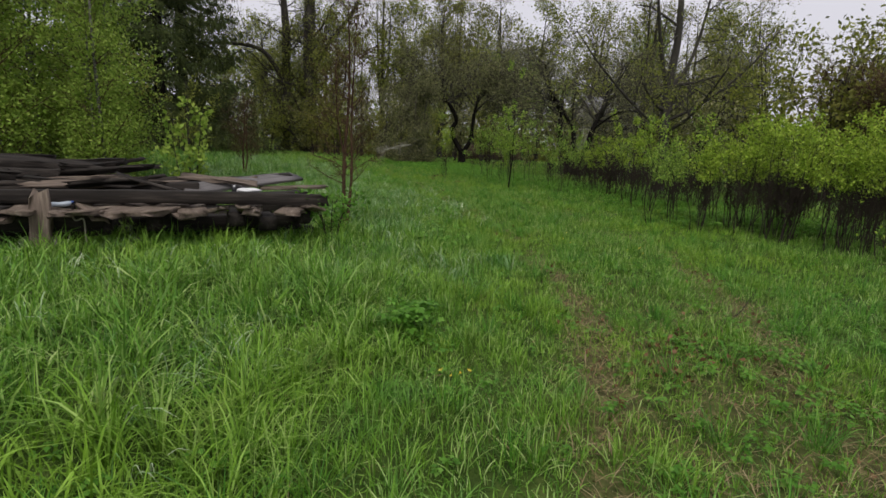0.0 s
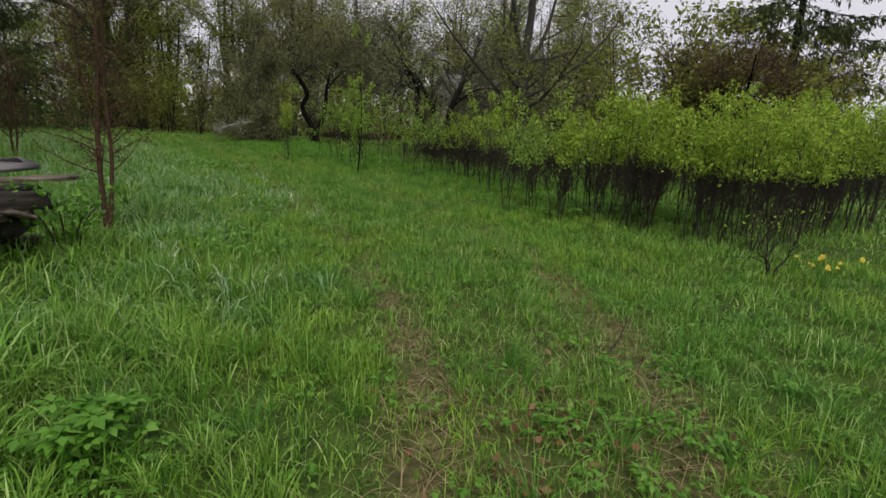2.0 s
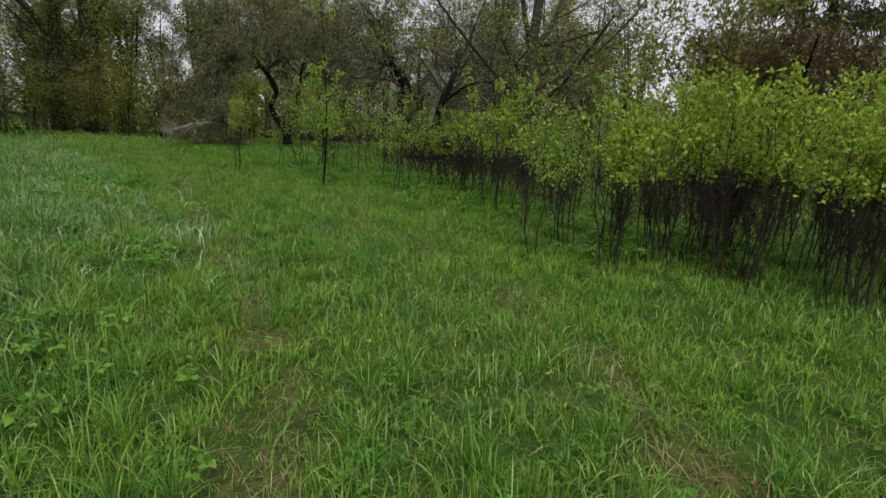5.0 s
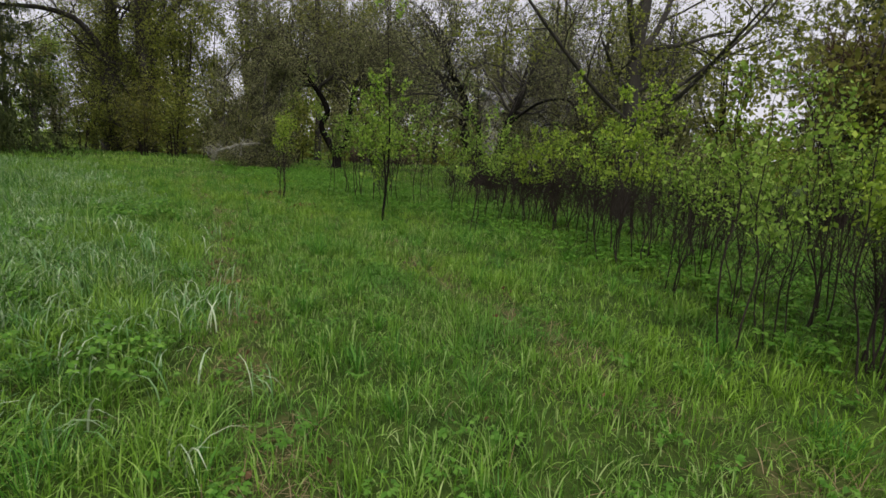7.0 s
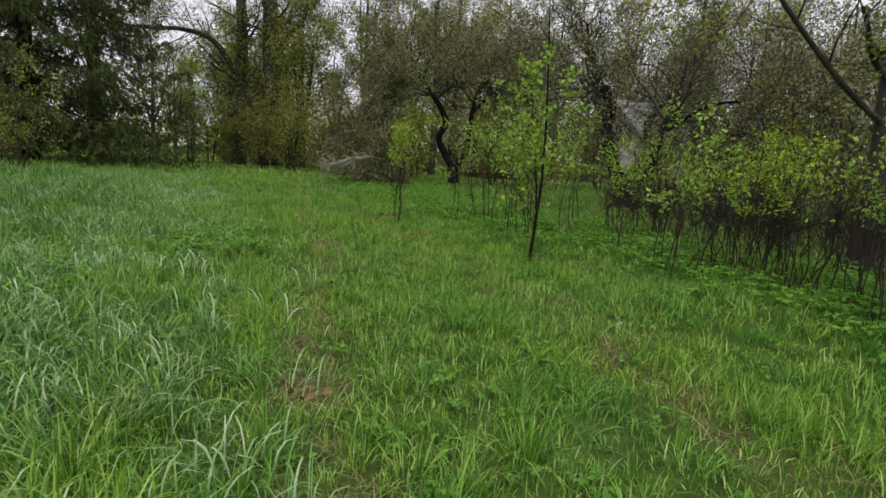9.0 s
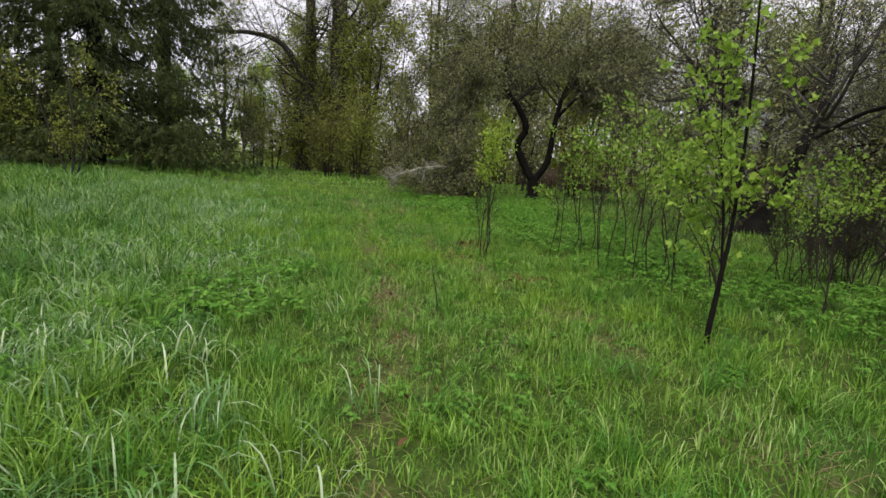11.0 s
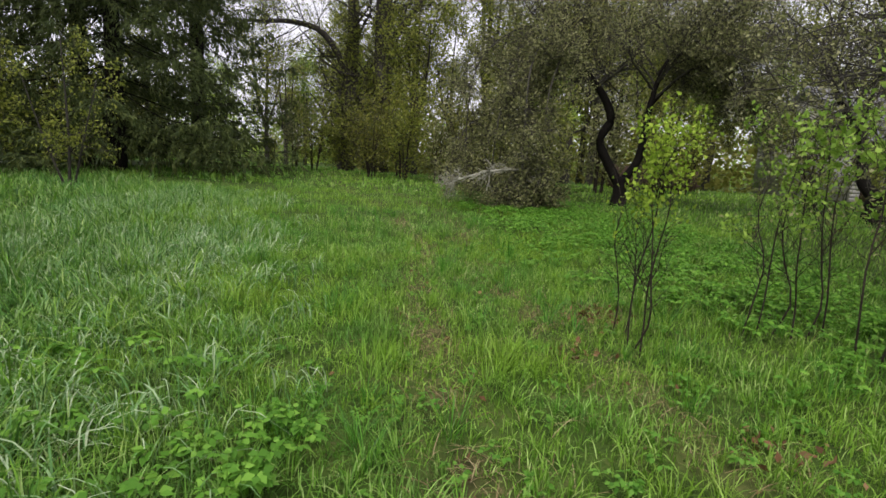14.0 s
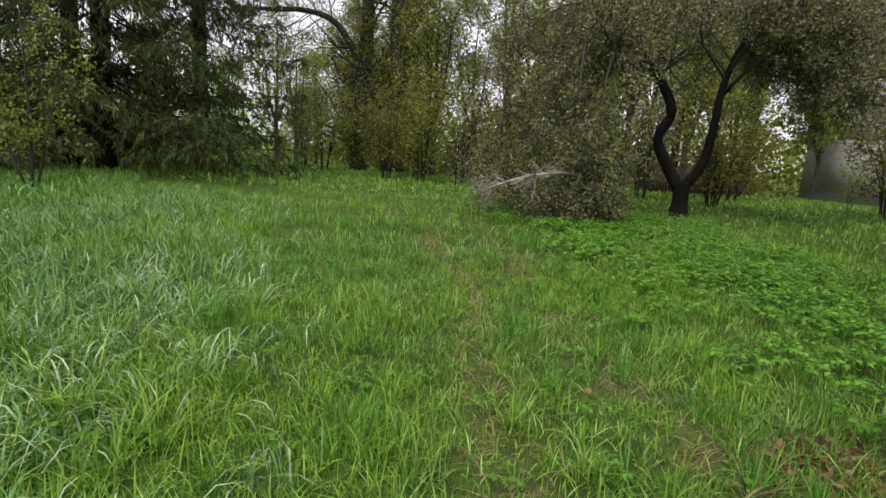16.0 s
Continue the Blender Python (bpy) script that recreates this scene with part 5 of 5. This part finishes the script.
# ---------------------------------------------------------------- yellow flowers
rngf = np.random.default_rng(5)
stalk = raw("stalk", *merge([tubes(*line([(0, 0, 0), (0.01, 0, 0.14), (0.0, -0.02, 0.27)], [0.004, 0.0035, 0.003], 8), 5)] + [tubes(*line([(0.01, 0, 0), (0.05 * c, 0.05 * s, 0.13), (0.10 * c, 0.10 * s, 0.22)], [0.006, 0.006, 0.001], 6), 3) for c, s in ((1, 0), (-0.5, 0.8), (-0.6, -0.7))]), M_HERB_DARK)
pet = []
for k in range(6):
    a = k * math.pi / 3
    d, e = np.array([math.cos(a), 0, math.sin(a)]), np.array([-math.sin(a), 0, math.cos(a)])
    c = np.array([0, -0.02, 0.28])
    pet.append((np.stack([c, c + d * 0.02 + e * 0.013, c + d * 0.042 + np.array([0, 0.006, 0]), c + d * 0.02 - e * 0.013]), [np.arange(4)[None]]))
petals = raw("petals", *merge(pet), M_YELLOW)
trumpet = raw("trumpet", *tubes(*line([(0, -0.02, 0.28), (0, -0.04, 0.28), (0, -0.055, 0.28)], [0.009, 0.011, 0.017], 7), 10), M_YELLOW, True)
for k in range(12):
    x, y = (6.15 + rngf.normal(0, 0.28), 5.9 + rngf.normal(0, 0.13)) if k < 8 else (6.9 + rngf.normal(0, 0.2), 5.95 + rngf.normal(0, 0.12)) if k < 10 else (5.75 + rngf.normal(0, 0.05), 5.65)
    t = thing("daffodil", on_land(x, y, rngf.uniform(-60, 40), 0.0) @ Matrix.Scale(rngf.uniform(0.7, 0.95), 4), "yellow daffodil flowering in the grass", "flower", "daffodils")
    part_of("stalk", stalk, t, "green stalk with narrow leaves")
    head = part_of("flower_head", petals, t)
    part_of("trumpet", trumpet, head)


# ---------------------------------------------------------------- grass and herbs
def blades(rng, x, y, height, width, az, lean, segs=3, curl=0.7, nod=0.0):
    """Curved tapering blades rooted at x, y."""
    k = len(x)
    z = land(x, y) - 0.01
    s = np.linspace(0, 1, segs + 1)[None, :]
    out = height[:, None] * (lean[:, None] * s + curl * lean[:, None] * s**3 + nod * s**3)
    up = height[:, None] * np.sqrt(np.maximum(0.08, 1 - lean[:, None] ** 2 * 0.5)) * (s - 0.45 * np.minimum(1.4, lean[:, None] * 1.2) * s**3 - nod * s**5)
    cx, cy = np.cos(az)[:, None], np.sin(az)[:, None]
    mid = np.stack([x[:, None] + out * cx, y[:, None] + out * cy, z[:, None] + up], -1)
    twist = az[:, None] + 1.57 + rng.normal(0, 0.5, (k, 1))
    w = width[:, None] * np.array([0.75, 1.0, 0.95, 0.85, 0.6, 0.3] if segs > 4 else [0.75, 1.0, 0.8, 0.5, 0.3])[None, : segs + 1]
    side = np.stack([np.cos(twist), np.sin(twist), np.zeros_like(twist)], -1) * w[..., None] * 0.5
    Lp, Rp = mid[:, :-1] - side[:, :-1], mid[:, :-1] + side[:, :-1]
    V = np.concatenate([np.stack([Lp, Rp], 2).reshape(k, -1, 3), mid[:, -1:]], 1)
    m = 2 * segs + 1
    base = (np.arange(k) * m)[:, None]
    quads = [base + np.array([[2 * j, 2 * j + 1, 2 * j + 3, 2 * j + 2]]) for j in range(segs - 1)]
    tri = base + np.array([[2 * segs - 2, 2 * segs - 1, 2 * segs]])
    return V.reshape(-1, 3), [np.concatenate(quads), tri] if quads else [tri]


def scatter(rng, x0, x1, y0, y1, per):
    k = int((x1 - x0) * (y1 - y0) * per)
    return rng.uniform(x0, x1, k), rng.uniform(y0, y1, k)


rngg = np.random.default_rng(3)
short_parts, tall_parts = [], []


def sow(x, y, wide, segs, tuft=0, low=1.0):
    """Grass on the points x, y, its height and lean by where it stands."""
    az = rngg.uniform(0, 6.283, len(x))
    if tuft:
        x, y = np.repeat(x, tuft), np.repeat(y, tuft)
        az = rngg.uniform(0, 6.283, len(x))
        off = np.abs(rngg.normal(0, 0.035, len(x)))
        x, y = x + off * np.cos(az), y + off * np.sin(az)
    wr = wear(x, y)
    keep = rngg.uniform(size=len(x)) > wr * 0.8
    shade_zone = (x > elder_edge(y) + 0.6) & (y > 8)
    keep &= ~(shade_zone & (rngg.uniform(size=len(x)) < 0.2))
    x, y, az, wr = x[keep], y[keep], az[keep], wr[keep]
    tall = np.clip((tall_edge(y) - x + 0.15 + 0.42 * waves(x, y, 0.42, 4) + 0.35 * waves(x, y, 1.3, 14)) / 1.7, 0, 1)
    far = np.clip((y - 26) / 8, 0, 1)
    tall = tall * (1 - 0.35 * far)
    lush = np.clip(0.42 + 0.4 * waves(x, y, 0.5, 12) + 0.55 * waves(x, y, 1.5, 15), 0.12, 1.5)
    tall = tall * np.clip(0.85 + 0.25 * waves(x, y, 1.1, 16), 0.4, 1.15)
    h = low * (0.085 + 0.125 * lush + (0.15 + 0.07 * lush) * tall) * (1 - 0.6 * wr) * rngg.uniform(0.55, 1.35, len(x))
    lean = np.clip(rngg.normal(0.34 + 0.16 * tall, 0.24, len(x)), 0.03, 1.1)
    w = wide * rngg.uniform(0.6, 1.3, len(x)) * (1 + 0.5 * tall)
    is_tall = tall * 0.85 * np.clip((y - 5) / 7, 0.12, 1) > rngg.uniform(0.1, 1.0, len(x))
    for sel, bag in ((is_tall, tall_parts), (~is_tall, short_parts)):
        if sel.any():
            bag.append(blades(rngg, x[sel], y[sel], h[sel], w[sel], az[sel], lean[sel], segs))


def band(per, near, far_, y0, y1, xlo=-9, xhi=11):
    x, y = scatter(rngg, xlo, xhi, y0, y1, per)
    d = np.abs(x - (left_track(y) + 0.3))
    k = (d >= near) & (d < far_)
    return x[k], y[k]


DENSE = 0.95
sow(*band(420 * DENSE, 0, 2.6, 0.6, 25), 0.0060, 3)
sow(*band(28 * DENSE, 0, 2.6, 0.6, 25), 0.0062, 3, 18)
sow(*band(250 * DENSE, 2.6, 6.5, 1.5, 30), 0.0080, 3)
sow(*band(14 * DENSE, 2.6, 6.5, 1.5, 30), 0.0080, 3, 16)
sow(*band(230 * DENSE, 0, 2.6, 25, 33), 0.009, 3)
sow(*band(170 * DENSE, 6.5, 16, 4, 33, -13, 13), 0.014, 2)
for x0, x1, y0, y1 in [(-14, 14, -9, 0.6), (-13, -8.5, 0.6, 4), (-9, -6.3, 0.6, 1.5), (7, 13, 0.6, 4), (-14, 16, 33, 46), (-26, -2, 46, 74), (-20, -13, 8, 33), (13, 22, 6, 33)]:
    sow(*scatter(rngg, x0, x1, y0, y1, 55 * DENSE), 0.03, 2)
# fine undergrowth of short blades that closes the turf
sow(*band(850, 0, 2.6, 0.6, 24), 0.0068, 2, low=0.62)
sow(*band(330, 2.6, 6.5, 1.5, 29), 0.0095, 2, low=0.7)
grass = new("meadow_grass", raw("meadow_grass", *merge(short_parts), M_GRASS))
tagged(grass, "lush wet green meadow grass in tufts", "grass", kind="stuff")
grass_tall = new("tall_grass", raw("tall_grass", *merge(tall_parts), M_GRASS_TALL))
tagged(grass_tall, "tall bluish overhanging grass beside the path", "grass", kind="stuff")

# broad blades arching over the tall grass, their pale colour standing for sky sheen
x, y = scatter(rngg, -7, 1.2, 0.8, 29, 46)
k = np.clip((tall_edge(y) - x + 0.45 + 0.4 * waves(x, y, 0.8, 34)) / 1.7, 0, 1) * (0.40 + 0.35 * np.clip((y - 9) / 3, 0, 1) + 0.6 * waves(x, y, 0.4, 33)) * np.clip((y - 4) / 7, 0.15, 1) > rngg.uniform(size=len(x))
x, y, az = np.repeat(x[k], 7), np.repeat(y[k], 7), np.repeat(rngg.uniform(0, 6.28, k.sum()), 7)
x, y, az = x + rngg.normal(0, 0.07, len(x)), y + rngg.normal(0, 0.07, len(x)), az + rngg.normal(0, 0.7, len(x))
pale = new("arching_grass", raw("arching_grass", *blades(rngg, x, y, rngg.uniform(0.20, 0.38, len(x)), rngg.uniform(0.006, 0.012, len(x)), az, rngg.uniform(0.05, 0.4, len(x)), 5, 0.6, rngg.uniform(0.15, 0.65, (len(x), 1))), M_GRASS_SHEEN))
tagged(pale, "broad grass blades arching over the tall grass, sky sheen painted in their pale colour", "grass", kind="stuff")

# deep green tufts standing out of the turf
x, y = scatter(rngg, -4, 5, 0.8, 27, 2.4)
k = rngg.uniform(size=len(x)) > wear(x, y)
x, y = np.repeat(x[k], 46), np.repeat(y[k], 46)
size = np.repeat(rngg.uniform(0.6, 1.25, k.sum()), 46)
az, off = rngg.uniform(0, 6.28, len(x)), np.abs(rngg.normal(0, 0.06, len(x))) * size
tufts = new("grass_tufts", raw("grass_tufts", *blades(rngg, x + off * np.cos(az), y + off * np.sin(az), size * rngg.uniform(0.14, 0.32, len(x)), rngg.uniform(0.003, 0.006, len(x)), az, rngg.uniform(0.1, 0.75, len(x)), 3), M_TUFT))
tagged(tufts, "deep green tufts of longer grass in the turf", "grass", kind="stuff")

# dead straw on the worn track and in bare patches
x, y = scatter(rngg, -2.5, 4.5, 0.6, 26, 420)
k = rngg.uniform(size=len(x)) < np.clip(wear(x, y) * 1.5, 0.025, 0.9)
x, y = x[k], y[k]
for px, py, r, cnt in [(1.27, 20.5, 0.22, 260), (-3.0, 5.9, 0.3, 160), (-2.4, 6.3, 0.25, 120), (0.3, 17.4, 0.3, 150), (0.75, 16.4, 0.35, 160), (2.0, 16.7, 0.3, 120)]:
    x, y = np.append(x, rngg.normal(px, r, cnt)), np.append(y, rngg.normal(py, r, cnt))
straw = new("dead_straw", raw("dead_straw", *blades(rngg, x, y, rngg.uniform(0.06, 0.2, len(x)), rngg.uniform(0.003, 0.006, len(x)), rngg.uniform(0, 6.28, len(x)), rngg.uniform(0.7, 1.3, len(x)), 3), M_STRAW))
tagged(straw, "dry matted straw on the worn track", "straw", kind="stuff")


def herb_plants(rng, x, y, height, size, leaves=3, leaflets=5):
    """Compound leaves held over the soil."""
    k = len(x)
    z = land(x, y)
    px, pz = [], []
    for j in range(leaves):
        az, h = rng.uniform(0, 6.28, k), height * rng.uniform(0.6, 1.15, k)
        r = size * rng.uniform(0.6, 1.6, k)
        lx, ly, lz = x + np.cos(az) * r, y + np.sin(az) * r, z + h
        for i in range(leaflets):
            a2 = az + (i - (leaflets - 1) / 2) * 0.75
            px.append(np.stack([lx, ly, lz], -1) + np.stack([np.cos(a2), np.sin(a2), rng.normal(-0.05, 0.15, k)], -1) * size * 0.28)
            pz.append(np.stack([np.cos(a2), np.sin(a2), rng.normal(-0.15, 0.25, k)], -1))
    p, a = np.concatenate(px), unit(np.concatenate(pz))
    b = unit(np.cross(a, np.array([0, 0, 1.0]) + rng.normal(0, 0.25, a.shape)))
    c = np.cross(b, a)
    s = (size * rng.uniform(0.75, 1.25, len(p)))[:, None]
    mid = p + a * s * 0.42
    V = np.stack([p, mid + b * s * 0.34 + c * s * 0.06, p + a * s - c * s * 0.1, mid - b * s * 0.34 + c * s * 0.06], 1)
    return V.reshape(-1, 3), [np.arange(len(p) * 4).reshape(-1, 4)]


x, y = scatter(rngg, -1.5, 9.5, 9, 31, 66)
inside = np.clip((x - elder_edge(y) + 0.7 * waves(x, y, 0.35, 22) + 0.4 * waves(x, y, 1.2, 27)) / 2.0, 0.0, 1) * np.clip((elder_edge(y) + 5 - x) / 2.5, 0, 1) * (0.65 + 0.5 * waves(x, y, 0.4, 21))
k = rngg.uniform(size=len(x)) < inside
x, y = x[k], y[k]
for px, py, r, cnt in [(-0.95, 16.6, 0.38, 45), (-1.9, 14.9, 0.4, 18), (-1.4, 12.6, 0.4, 16), (-0.9, 17.9, 0.3, 25), (-0.4, 8.2, 0.5, 25), (-0.1, 10.9, 0.3, 14), (-2.2, 18.5, 0.5, 25)]:
    x, y = np.append(x, rngg.normal(px, r, cnt)), np.append(y, rngg.normal(py, r, cnt))
elder = new("ground_elder", raw("ground_elder", *herb_plants(rngg, x, y, 0.17, 0.052, 4), M_HERB))
tagged(elder, "bright green ground elder covering the soil under the shrubs", "herbs", kind="stuff")

x, y = scatter(rngg, -3, 5, 0.8, 24, 5.0)
for px, py, r, cnt in [(-1.15, 4.4, 0.18, 26), (1.6, 3.5, 0.25, 16), (2.1, 4.2, 0.3, 14), (1.2, 4.0, 0.2, 10), (1.7, 6.2, 0.3, 10), (0.95, 15.0, 0.2, 8), (1.6, 2.7, 0.3, 16)]:
    x, y = np.append(x, rngg.normal(px, r, cnt)), np.append(y, rngg.normal(py, r, cnt))
weeds = new("weeds", raw("weeds", *herb_plants(rngg, x, y, 0.09, 0.036, 7, 3), M_HERB_DARK))
tagged(weeds, "low dark leafy weeds among the grass", "herbs", kind="stuff")

# a leafy hogweed standing in the long grass by the track
hx, hy = np.array([-1.2, -1.28, -1.12, -1.2, -1.05, -1.33]), np.array([4.35, 4.42, 4.45, 4.26, 4.32, 4.3])
hogweed = new("hogweed", raw("hogweed", *herb_plants(np.random.default_rng(44), hx, hy, 0.25, 0.062, 9, 7), M_HERB_DARK))
tagged(hogweed, "large dark-leaved hogweed plant standing in the grass", "plant")

# small yellow blossoms here and there in the turf
x, y = np.concatenate([rngg.normal(-0.9, 0.12, 4), rngg.normal(2.4, 0.3, 4), rngg.normal(1.6, 0.25, 3)]), np.concatenate([rngg.normal(3.35, 0.1, 4), rngg.normal(7.3, 0.25, 4), rngg.normal(8.2, 0.3, 3)])
buds = new("dandelions", raw("dandelions", *leaves_at(rngg, np.stack([np.repeat(x, 7), np.repeat(y, 7), np.repeat(land(x, y) + rngg.uniform(0.08, 0.16, len(x)), 7)], -1), 0.015, (0, 0, 0.8), 0.3), M_YELLOW))
tagged(buds, "small yellow dandelion heads in the turf", "flowers", kind="stuff")

# rusty dead leaves lying in the bare spots of the turf
x, y = scatter(rngg, -1.5, 4.5, 1.0, 24, 26)
k = rngg.uniform(size=len(x)) < np.clip(wear(x, y) * 0.9, 0.01, 0.7)
x, y = x[k], y[k]
for px, py, r, cnt in [(1.27, 20.45, 0.14, 120), (1.75, 18.3, 0.12, 40), (0.95, 19.6, 0.1, 25), (1.0, 3.9, 0.2, 60), (0.55, 3.6, 0.15, 40)]:
    x, y = np.append(x, rngg.normal(px, r, cnt)), np.append(y, rngg.normal(py, r, cnt))
litter = new("dead_leaves", raw("dead_leaves", *leaves_at(rngg, np.stack([x, y, land(x, y) + rngg.uniform(0.02, 0.07, len(x))], -1), 0.05, (0, 0, 0.1), 0.3), M_LITTER))
tagged(litter, "curled rusty dead leaves lying in the turf", "leaves", kind="stuff")
